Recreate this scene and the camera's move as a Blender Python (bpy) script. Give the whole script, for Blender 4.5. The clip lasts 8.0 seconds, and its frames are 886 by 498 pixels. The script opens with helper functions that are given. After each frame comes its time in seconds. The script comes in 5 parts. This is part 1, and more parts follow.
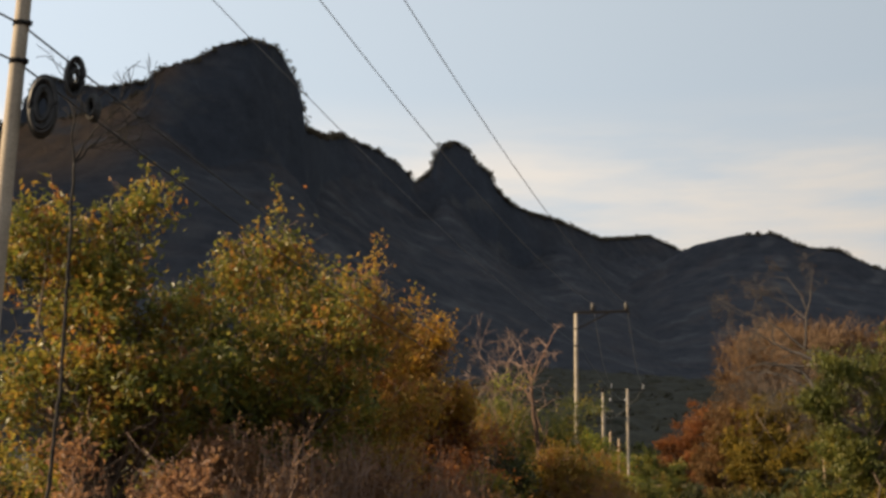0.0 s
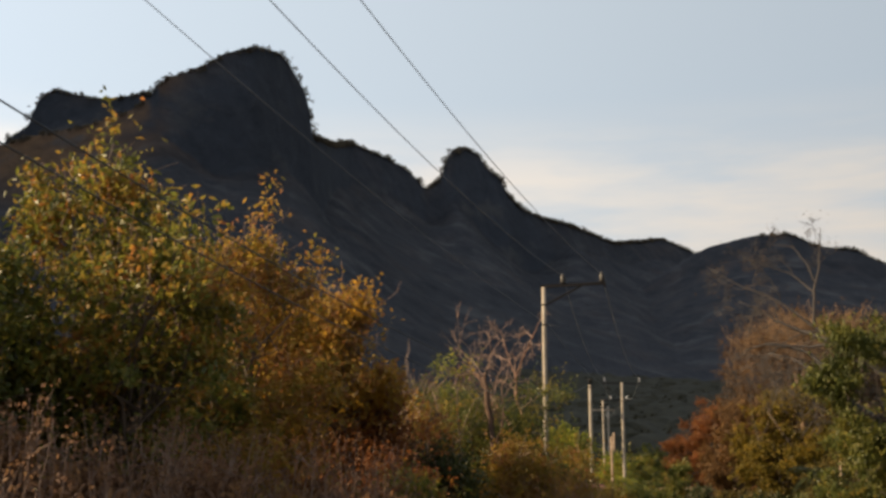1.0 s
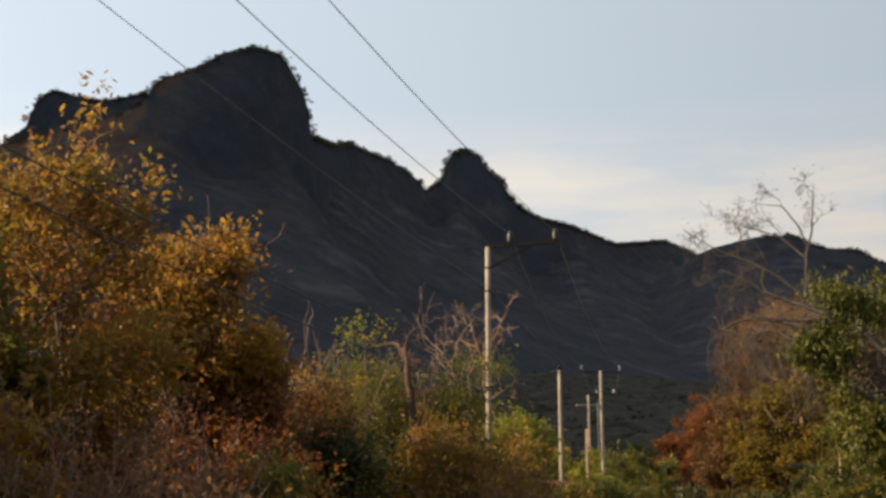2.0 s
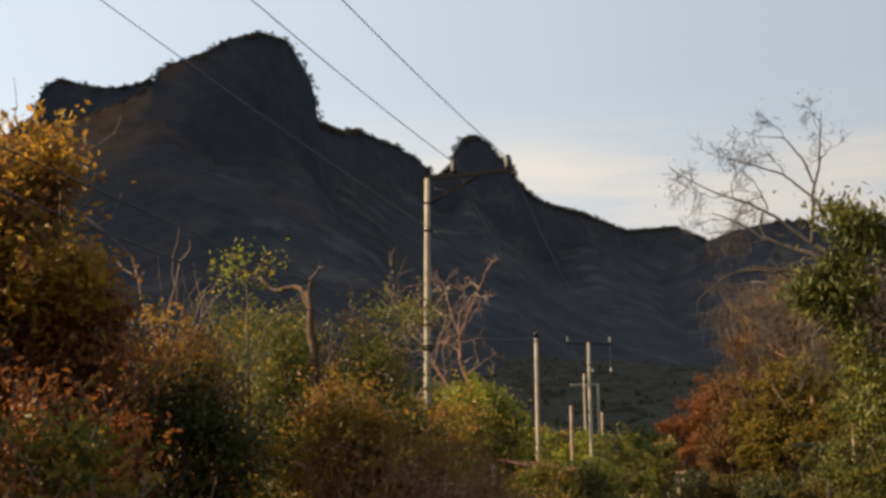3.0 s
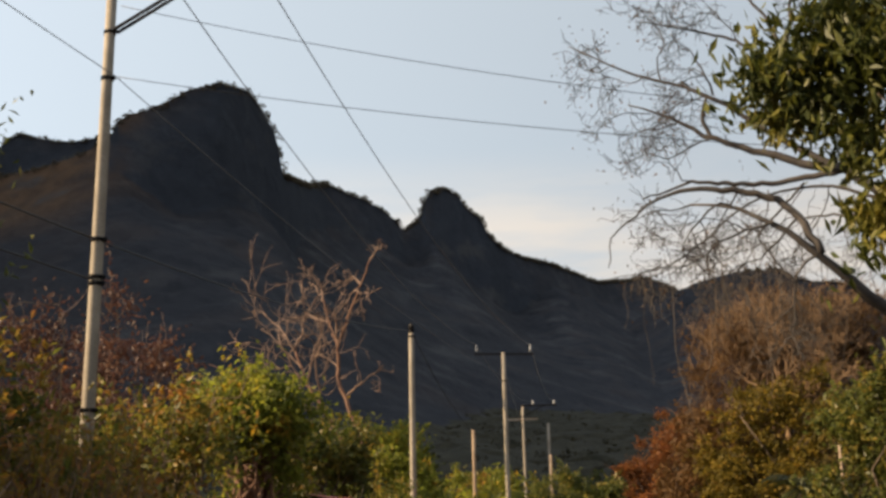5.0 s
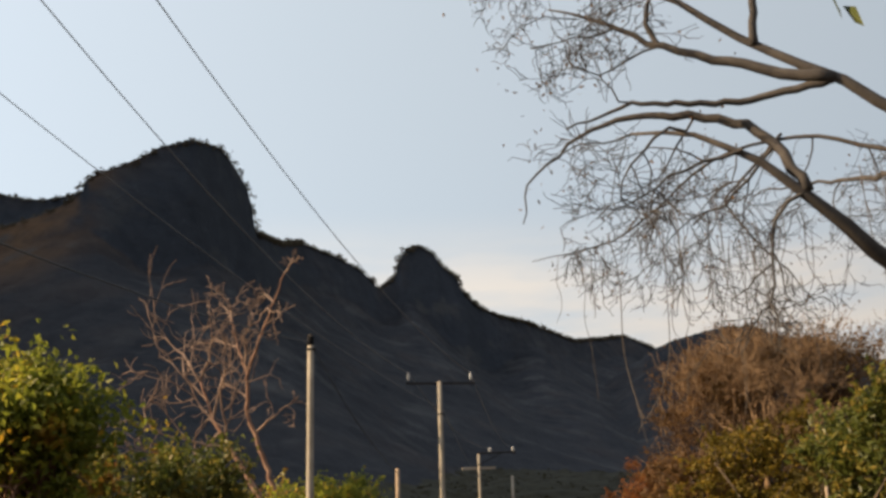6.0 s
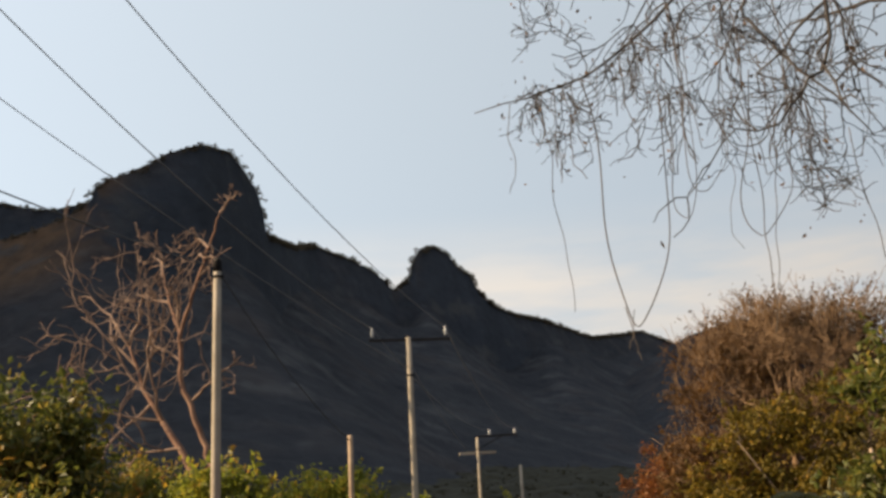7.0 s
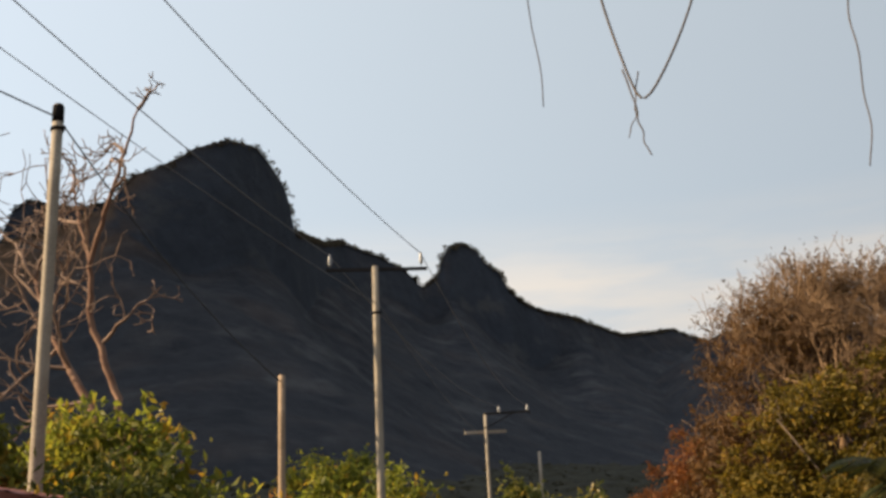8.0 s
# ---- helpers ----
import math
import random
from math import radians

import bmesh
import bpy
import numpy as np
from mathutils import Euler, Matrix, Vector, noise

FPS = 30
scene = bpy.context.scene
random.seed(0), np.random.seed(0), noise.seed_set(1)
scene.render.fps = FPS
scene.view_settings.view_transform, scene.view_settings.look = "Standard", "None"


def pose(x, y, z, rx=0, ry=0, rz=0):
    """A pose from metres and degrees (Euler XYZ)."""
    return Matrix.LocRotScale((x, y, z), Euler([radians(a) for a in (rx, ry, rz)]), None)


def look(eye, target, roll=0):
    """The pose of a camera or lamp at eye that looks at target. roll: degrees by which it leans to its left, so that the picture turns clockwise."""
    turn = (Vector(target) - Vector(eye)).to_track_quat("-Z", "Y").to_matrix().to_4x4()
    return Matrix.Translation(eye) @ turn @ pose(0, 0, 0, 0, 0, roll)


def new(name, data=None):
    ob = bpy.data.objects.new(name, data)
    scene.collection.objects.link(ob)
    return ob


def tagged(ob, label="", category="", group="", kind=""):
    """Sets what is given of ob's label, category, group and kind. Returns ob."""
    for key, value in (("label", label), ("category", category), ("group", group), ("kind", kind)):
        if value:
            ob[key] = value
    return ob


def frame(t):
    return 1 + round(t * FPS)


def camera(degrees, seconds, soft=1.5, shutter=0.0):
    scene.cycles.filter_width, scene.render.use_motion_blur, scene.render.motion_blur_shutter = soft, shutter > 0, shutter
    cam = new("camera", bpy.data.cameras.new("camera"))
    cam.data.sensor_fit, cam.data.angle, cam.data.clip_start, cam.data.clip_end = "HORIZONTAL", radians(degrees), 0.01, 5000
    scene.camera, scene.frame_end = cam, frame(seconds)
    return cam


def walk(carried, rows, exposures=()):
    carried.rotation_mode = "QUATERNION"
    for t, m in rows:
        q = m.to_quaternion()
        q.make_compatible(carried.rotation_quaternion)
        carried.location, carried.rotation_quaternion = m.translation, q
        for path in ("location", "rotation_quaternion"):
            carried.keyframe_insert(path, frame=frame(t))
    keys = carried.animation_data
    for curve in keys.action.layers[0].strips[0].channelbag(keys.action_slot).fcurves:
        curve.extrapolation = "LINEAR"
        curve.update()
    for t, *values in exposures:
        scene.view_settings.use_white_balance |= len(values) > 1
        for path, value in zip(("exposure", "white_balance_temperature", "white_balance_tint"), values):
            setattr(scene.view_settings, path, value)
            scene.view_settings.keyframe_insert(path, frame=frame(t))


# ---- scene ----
cam = camera(41.7, 8.0, soft=3.1)
PATH = [
    (0, (4.514, -14.74, 1.879), (3.781, -12.929, 2.308), 1.0),
    (0.2, (4.448, -13.008, 1.88), (3.721, -11.198, 2.325), 0.7),
    (0.5, (4.336, -10.442, 1.89), (3.61, -8.633, 2.337), 0.8),
    (0.7, (4.246, -8.776, 1.894), (3.488, -6.975, 2.318), 0.7),
    (1, (4.161, -6.32, 1.874), (3.407, -4.522, 2.316), 0.1),
    (1.2, (4.154, -4.73, 1.86), (3.395, -2.937, 2.317), 0.0),
    (2.3, (3.685, 3.436, 1.699), (2.928, 5.233, 2.144), 0.1),
    (2.5, (3.577, 4.893, 1.693), (2.878, 6.703, 2.178), -0.1),
    (2.7, (3.475, 6.359, 1.664), (2.738, 8.16, 2.123), 0.1),
    (3, (3.281, 8.563, 1.636), (2.502, 10.355, 2.065), -0.2),
    (3.2, (3.134, 10.075, 1.625), (2.368, 11.867, 2.072), -0.5),
    (3.5, (2.833, 12.384, 1.587), (2.054, 14.167, 2.05), -0.7),
    (3.7, (2.607, 13.904, 1.594), (1.814, 15.684, 2.045), -1.3),
    (4, (2.348, 16.244, 1.577), (1.536, 18.007, 2.058), -0.6),
    (4.2, (2.23, 17.813, 1.552), (1.42, 19.587, 1.997), -1.0),
    (4.5, (1.969, 20.042, 1.575), (1.196, 21.823, 2.052), -1.2),
    (4.7, (1.79, 21.589, 1.584), (1.046, 23.379, 2.075), -1.4),
    (5, (1.503, 23.903, 1.587), (0.777, 25.692, 2.108), -1.3),
    (5.2, (1.357, 25.417, 1.582), (0.641, 27.207, 2.112), -1.4),
    (6.3, (0.368, 33.249, 1.483), (-0.303, 35.024, 2.118), -1.9),
    (6.5, (0.14, 34.729, 1.455), (-0.599, 36.498, 2.027), -1.7),
    (6.7, (-0.137, 36.244, 1.421), (-0.865, 38.015, 1.999), -2.1),
    (7, (-0.535, 38.581, 1.381), (-1.235, 40.348, 2.004), -3.2),
    (7.2, (-0.851, 40.149, 1.37), (-1.567, 41.903, 2.01), -2.9),
    (7.5, (-1.372, 42.516, 1.36), (-2.083, 44.249, 2.061), -3.1),
    (8, (-2.237, 46.554, 1.341), (-2.985, 48.301, 1.965), -2.8),
]
walk(cam, [(t, look(eye, target, roll)) for t, eye, target, roll in PATH], [(0, 1.15), (8, 1.15)])
# ---------------------------------------------------------------- light
SUN_DIR = Vector((-0.84, -0.42, 0.46)).normalized()

world = bpy.data.worlds.new("evening_sky")
scene.world = world
world.use_nodes = True
wt = world.node_tree
sky = wt.nodes.new("ShaderNodeTexSky")
sky.sky_type = "NISHITA"
sky.sun_disc = False
sky.sun_elevation = math.asin(SUN_DIR.z)
sky.sun_rotation = math.atan2(SUN_DIR.x, SUN_DIR.y)
sky.altitude = 400
sky.air_density = 1.0
sky.dust_density = 2.2
sky.ozone_density = 1.5
bg = wt.nodes["Background"]
bg.inputs["Strength"].default_value = 0.0690


def math_node(tree, op, a, b=None, clamp=False):
    n = tree.nodes.new("ShaderNodeMath")
    n.operation = op
    n.use_clamp = clamp
    for k, v in enumerate((a, b)):
        if v is None:
            continue
        if isinstance(v, (int, float)):
            n.inputs[k].default_value = v
        else:
            tree.links.new(v, n.inputs[k])
    return n.outputs[0]


def ramp_node(tree, fac, stops):
    n = tree.nodes.new("ShaderNodeValToRGB")
    el = n.color_ramp.elements
    while len(el) < len(stops):
        el.new(0.5)
    for e, (p, c) in zip(el, stops):
        e.position = p
        e.color = (*c, 1) if len(c) == 3 else c
    tree.links.new(fac, n.inputs[0])
    return n.outputs[0]


def noise_node(tree, vec, scale, detail=4.0, rough=0.55):
    n = tree.nodes.new("ShaderNodeTexNoise")
    n.inputs["Scale"].default_value = scale
    n.inputs["Detail"].default_value = detail
    n.inputs["Roughness"].default_value = rough
    if vec is not None:
        tree.links.new(vec, n.inputs["Vector"])
    return n.outputs["Fac"]


def mix_node(tree, fac, a, b, mode="MIX"):
    n = tree.nodes.new("ShaderNodeMix")
    n.data_type = "RGBA"
    n.blend_type = mode
    for sock, v in ((n.inputs[0], fac), (n.inputs[6], a), (n.inputs[7], b)):
        if isinstance(v, (int, float)):
            sock.default_value = v
        elif isinstance(v, tuple):
            sock.default_value = (*v, 1) if len(v) == 3 else v
        else:
            tree.links.new(v, sock)
    return n.outputs[2]


# thin evening cloud bank, low over the ridge
coord = wt.nodes.new("ShaderNodeTexCoord").outputs["Generated"]
sep = wt.nodes.new("ShaderNodeSeparateXYZ")
wt.links.new(coord, sep.inputs[0])
stretch = wt.nodes.new("ShaderNodeMapping")
stretch.inputs["Scale"].default_value = (2.2, 2.2, 13.0)
wt.links.new(coord, stretch.inputs[0])
streak = noise_node(wt, stretch.outputs[0], 1.9, 6.0, 0.55)
band = wt.nodes.new("ShaderNodeMapRange")
band.interpolation_type = "SMOOTHSTEP"
band.inputs["From Min"].default_value = 0.345
band.inputs["From Max"].default_value = 0.255
wt.links.new(sep.outputs["Z"], band.inputs["Value"])
amount = math_node(wt, "MULTIPLY", ramp_node(wt, streak, [(0.40, (0.25, 0.25, 0.25)), (0.62, (0.9, 0.9, 0.9))]), band.outputs[0])
haze = mix_node(wt, 0.62, sky.outputs[0], (5.45, 5.85, 5.92))
cloudy = mix_node(wt, amount, haze, (6.5, 5.75, 4.95))
# the sky is a little brighter on the sun's side
aim = wt.nodes.new("ShaderNodeVectorMath")
aim.operation = "DOT_PRODUCT"
wt.links.new(coord, aim.inputs[0])
aim.inputs[1].default_value = SUN_DIR
gain = math_node(wt, "ADD", math_node(wt, "MULTIPLY", aim.outputs["Value"], 0.58), 0.93)
bright = wt.nodes.new("ShaderNodeVectorMath")
bright.operation = "SCALE"
wt.links.new(cloudy, bright.inputs[0])
wt.links.new(gain, bright.inputs["Scale"])
wt.links.new(bright.outputs[0], bg.inputs["Color"])

sun_data = bpy.data.lights.new("sun", "SUN")
sun_data.energy = 5.2
sun_data.angle = radians(0.6)
sun_data.color = (1.0, 0.75, 0.46)
sun = new("sun", sun_data)
sun.matrix_world = look(SUN_DIR * 100, (0, 0, 0))


# ---------------------------------------------------------------- materials
def material(name, rough=0.8, metallic=0.0, spec=0.3):
    m = bpy.data.materials.new(name)
    m.use_nodes = True
    p = m.node_tree.nodes["Principled BSDF"]
    p.inputs["Roughness"].default_value = rough
    p.inputs["Metallic"].default_value = metallic
    p.inputs["Specular IOR Level"].default_value = spec
    return m, m.node_tree, p


def obj_coord(tree):
    return tree.nodes.new("ShaderNodeTexCoord").outputs["Object"]


def add_bump(tree, p, fac, strength=0.3, distance=0.02):
    b = tree.nodes.new("ShaderNodeBump")
    b.inputs["Strength"].default_value = strength
    b.inputs["Distance"].default_value = distance
    tree.links.new(fac, b.inputs["Height"])
    tree.links.new(b.outputs[0], p.inputs["Normal"])


def surface_mat(name, stops, scale=4.0, fine=40.0, rough=0.85, bump=0.3, dist=0.02, metallic=0.0, spec=0.3):
    """Two scales of noise: broad patches of colour and fine grain with relief."""
    m, t, p = material(name, rough, metallic, spec)
    c = obj_coord(t)
    broad = noise_node(t, c, scale, 5.0)
    grain = noise_node(t, c, fine, 6.0)
    col = ramp_node(t, broad, stops)
    shade = ramp_node(t, grain, [(0.25, (0.62, 0.62, 0.62)), (0.75, (1.25, 1.25, 1.25))])
    t.links.new(mix_node(t, 1.0, col, shade, "MULTIPLY"), p.inputs["Base Color"])
    add_bump(t, p, grain, bump, dist)
    return m


def leaf_mat(name, stops, glow=0.58, gloss=0.5):
    """Leaves: each its own tint; light passes partly through."""
    m, t, p = material(name, gloss, 0.0, 0.25)
    geo = t.nodes.new("ShaderNodeNewGeometry")
    c = obj_coord(t)
    branch = noise_node(t, c, 1.3, 3.0, 0.6)
    spread = math_node(t, "MULTIPLY", math_node(t, "SUBTRACT", branch, 0.5), 2.6)
    own = math_node(t, "MULTIPLY", math_node(t, "SUBTRACT", geo.outputs["Random Per Island"], 0.5), 0.42)
    pick = math_node(t, "ADD", math_node(t, "ADD", spread, own), 0.5, True)
    col = ramp_node(t, pick, stops)
    patch = noise_node(t, c, 0.35, 2.0)
    col = mix_node(t, 1.0, col, ramp_node(t, patch, [(0.3, (0.68, 0.66, 0.52)), (0.7, (1.26, 1.12, 0.84))]), "MULTIPLY")
    t.links.new(col, p.inputs["Base Color"])
    tr = t.nodes.new("ShaderNodeBsdfTranslucent")
    t.links.new(col, tr.inputs["Color"])
    mx = t.nodes.new("ShaderNodeMixShader")
    mx.inputs[0].default_value = glow
    t.links.new(p.outputs[0], mx.inputs[1])
    t.links.new(tr.outputs[0], mx.inputs[2])
    t.links.new(mx.outputs[0], t.nodes["Material Output"].inputs["Surface"])
    return m


GREEN = (0.128, 0.146, 0.032)
DEEP = (0.068, 0.084, 0.028)
OLIVE = (0.262, 0.205, 0.050)
YELLOW = (0.345, 0.215, 0.030)
OCHRE = (0.285, 0.155, 0.034)
RUST = (0.285, 0.128, 0.052)
STRAW = (0.240, 0.155, 0.075)
DUN = (0.185, 0.122, 0.078)
M_LEAF_GREEN = leaf_mat("leaf_green", [(0.0, DEEP), (0.40, GREEN), (0.66, OLIVE), (0.84, OCHRE), (1.0, RUST)], 0.5, 0.4)
M_LEAF_DARK = leaf_mat("leaf_dark", [(0.0, DEEP), (0.55, (0.085, 0.105, 0.026)), (1.0, OLIVE)], 0.5, 0.4)
M_LEAF_DROOP = leaf_mat("leaf_drooping", [(0.0, (0.026, 0.036, 0.010)), (0.35, (0.050, 0.066, 0.015)), (0.75, (0.098, 0.104, 0.020)), (1.0, (0.16, 0.145, 0.03))], 0.26, 0.5)
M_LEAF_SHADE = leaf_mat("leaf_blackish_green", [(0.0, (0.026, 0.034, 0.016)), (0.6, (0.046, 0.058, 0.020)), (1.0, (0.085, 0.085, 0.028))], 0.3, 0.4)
M_LEAF_OLIVE = leaf_mat("leaf_olive", [(0.0, DEEP), (0.34, GREEN), (0.68, OLIVE), (0.9, OCHRE), (1.0, RUST)], 0.55, 0.45)
M_LEAF_YELLOW = leaf_mat("leaf_yellow", [(0.0, DUN), (0.22, RUST), (0.40, OLIVE), (0.58, OCHRE), (0.80, YELLOW)])
M_LEAF_BROWN = leaf_mat("leaf_brown", [(0.0, DUN), (0.25, RUST), (0.45, OLIVE), (0.65, OCHRE), (0.85, GREEN), (1.0, YELLOW)])
M_LEAF_RED = leaf_mat("leaf_red", [(0.0, (0.10, 0.06, 0.035)), (0.35, (0.20, 0.082, 0.038)), (0.7, (0.27, 0.108, 0.038)), (1.0, (0.30, 0.15, 0.035))], 0.5)
M_LEAF_LIME = leaf_mat("leaf_lime", [(0.0, GREEN), (0.4, (0.155, 0.195, 0.034)), (0.75, (0.24, 0.245, 0.038)), (1.0, YELLOW)], 0.62)
M_LEAF_MAROON = leaf_mat("leaf_maroon", [(0.0, (0.13, 0.080, 0.068)), (0.5, (0.21, 0.122, 0.088)), (1.0, (0.30, 0.18, 0.10))], 0.5, 0.6)
M_LEAF_PLUM = leaf_mat("leaf_plum", [(0.0, (0.055, 0.028, 0.030)), (0.5, (0.090, 0.046, 0.044)), (1.0, (0.15, 0.085, 0.064))], 0.35, 0.5)
M_LEAF_AUTUMN = leaf_mat("leaf_autumn", [(0.0, (0.044, 0.038, 0.010)), (0.35, (0.090, 0.076, 0.012)), (0.7, (0.165, 0.128, 0.016)), (1.0, (0.24, 0.155, 0.022))], 0.42, 0.6)
M_LEAF_SPENT = leaf_mat("leaf_half_dry", [(0.0, (0.038, 0.030, 0.014)), (0.35, (0.066, 0.055, 0.016)), (0.7, (0.100, 0.082, 0.018)), (1.0, (0.145, 0.10, 0.020))], 0.4, 0.6)
M_LEAF_STRAW = leaf_mat("leaf_straw", [(0.0, (0.050, 0.030, 0.014)), (0.5, (0.105, 0.058, 0.022)), (1.0, (0.16, 0.092, 0.036))], 0.35, 0.6)
M_SCRUB = leaf_mat("far_scrub", [(0.0, (0.060, 0.054, 0.050)), (0.5, (0.090, 0.080, 0.073)), (1.0, (0.140, 0.116, 0.100))], 0.6, 0.9)
M_WOODS = leaf_mat("valley_woods", [(0.0, (0.026, 0.027, 0.022)), (0.5, (0.036, 0.036, 0.028)), (1.0, (0.052, 0.048, 0.036))], 0.3, 0.9)
M_BARK = surface_mat("grey_bark", [(0.3, (0.036, 0.031, 0.029)), (0.55, (0.058, 0.050, 0.046)), (0.8, (0.090, 0.078, 0.070))], 3.0, 60.0, 0.9, 0.5)
M_BARK_DARK = surface_mat("dark_bark", [(0.3, (0.05, 0.038, 0.03)), (0.7, (0.13, 0.095, 0.07))], 3.0, 60.0, 0.9, 0.5)
M_BARK_BLACK = surface_mat("blackish_bark", [(0.3, (0.010, 0.009, 0.009)), (0.7, (0.024, 0.021, 0.020))], 3.0, 60.0, 0.9, 0.5)
M_SNAG = surface_mat("snag_wood", [(0.3, (0.034, 0.020, 0.014)), (0.7, (0.105, 0.062, 0.041))], 3.0, 50.0, 0.9, 0.5)
M_TWIG = surface_mat("pale_twig", [(0.3, (0.13, 0.09, 0.065)), (0.7, (0.26, 0.19, 0.14))], 2.0, 50.0, 0.9, 0.3)
M_VINE = surface_mat("grey_vine", [(0.3, (0.055, 0.046, 0.040)), (0.7, (0.11, 0.09, 0.078))], 2.0, 50.0, 0.9, 0.3)
M_TWIG_PALE = surface_mat("grey_brown_twig", [(0.3, (0.130, 0.084, 0.064)), (0.7, (0.25, 0.172, 0.132))], 2.0, 50.0, 0.9, 0.3)
M_TWIG_RED = surface_mat("reddish_twig", [(0.3, (0.12, 0.06, 0.04)), (0.7, (0.22, 0.13, 0.09))], 2.0, 50.0, 0.9, 0.3)
M_TWIG_TAN = surface_mat("tan_twig", [(0.3, (0.105, 0.064, 0.036)), (0.7, (0.23, 0.148, 0.085))], 2.0, 50.0, 0.9, 0.3)
M_CONCRETE = surface_mat("pole_concrete", [(0.3, (0.22, 0.185, 0.145)), (0.6, (0.30, 0.26, 0.21)), (0.85, (0.36, 0.32, 0.265))], 1.6, 45.0, 0.88, 0.25, 0.006)
M_WOOD = surface_mat("pole_wood", [(0.3, (0.20, 0.14, 0.095)), (0.7, (0.36, 0.27, 0.19))], 2.0, 35.0, 0.9, 0.4, 0.01)
M_STEEL = surface_mat("rusty_steel", [(0.3, (0.010, 0.010, 0.011)), (0.7, (0.020, 0.018, 0.018))], 3.0, 60.0, 0.85, 0.15, 0.003, 0.0, 0.04)
M_DULL = surface_mat("dull_steel", [(0.3, (0.022, 0.021, 0.022)), (0.7, (0.036, 0.032, 0.031))], 3.0, 60.0, 0.9, 0.15, 0.003, 0.0, 0.04)
M_CERAMIC = surface_mat("brown_porcelain", [(0.3, (0.012, 0.011, 0.011)), (0.7, (0.026, 0.022, 0.021))], 6.0, 60.0, 0.45, 0.05, 0.002, 0.0, 0.3)
M_GLAZE = surface_mat("grey_porcelain", [(0.3, (0.19, 0.20, 0.22)), (0.7, (0.30, 0.30, 0.31))], 6.0, 60.0, 0.3, 0.05, 0.002, 0.0, 0.5)
M_WIRE = surface_mat("weathered_wire", [(0.3, (0.15, 0.15, 0.155)), (0.7, (0.21, 0.21, 0.215))], 6.0, 80.0, 0.75, 0.1, 0.001, 0.0, 0.2)
M_CABLE = surface_mat("black_cable", [(0.3, (0.012, 0.012, 0.013)), (0.7, (0.03, 0.03, 0.032))], 6.0, 80.0, 0.5, 0.1, 0.001)
M_ROOF = surface_mat("red_roof_sheet", [(0.25, (0.13, 0.04, 0.03)), (0.55, (0.25, 0.075, 0.055)), (0.85, (0.30, 0.13, 0.10))], 1.5, 30.0, 0.7, 0.2, 0.004)
M_PLASTER = surface_mat("dirty_plaster", [(0.3, (0.26, 0.23, 0.19)), (0.7, (0.42, 0.38, 0.32))], 1.2, 30.0, 0.9, 0.2, 0.005)
M_TAN = surface_mat("tan_plaster", [(0.3, (0.24, 0.17, 0.10)), (0.7, (0.36, 0.27, 0.17))], 1.2, 30.0, 0.9, 0.2, 0.005)
M_GLASS = surface_mat("dark_window", [(0.3, (0.012, 0.012, 0.014)), (0.7, (0.02, 0.02, 0.022))], 2.0, 30.0, 0.1, 0.0, 0.001, 0.0, 0.5)
M_GROUND = surface_mat("dry_ground", [(0.3, (0.055, 0.042, 0.026)), (0.55, (0.085, 0.066, 0.038)), (0.8, (0.115, 0.090, 0.052))], 0.25, 6.0, 0.95, 0.5, 0.05)
M_ASPHALT = surface_mat("asphalt", [(0.3, (0.040, 0.040, 0.040)), (0.7, (0.065, 0.063, 0.060))], 0.8, 90.0, 0.9, 0.4, 0.006)


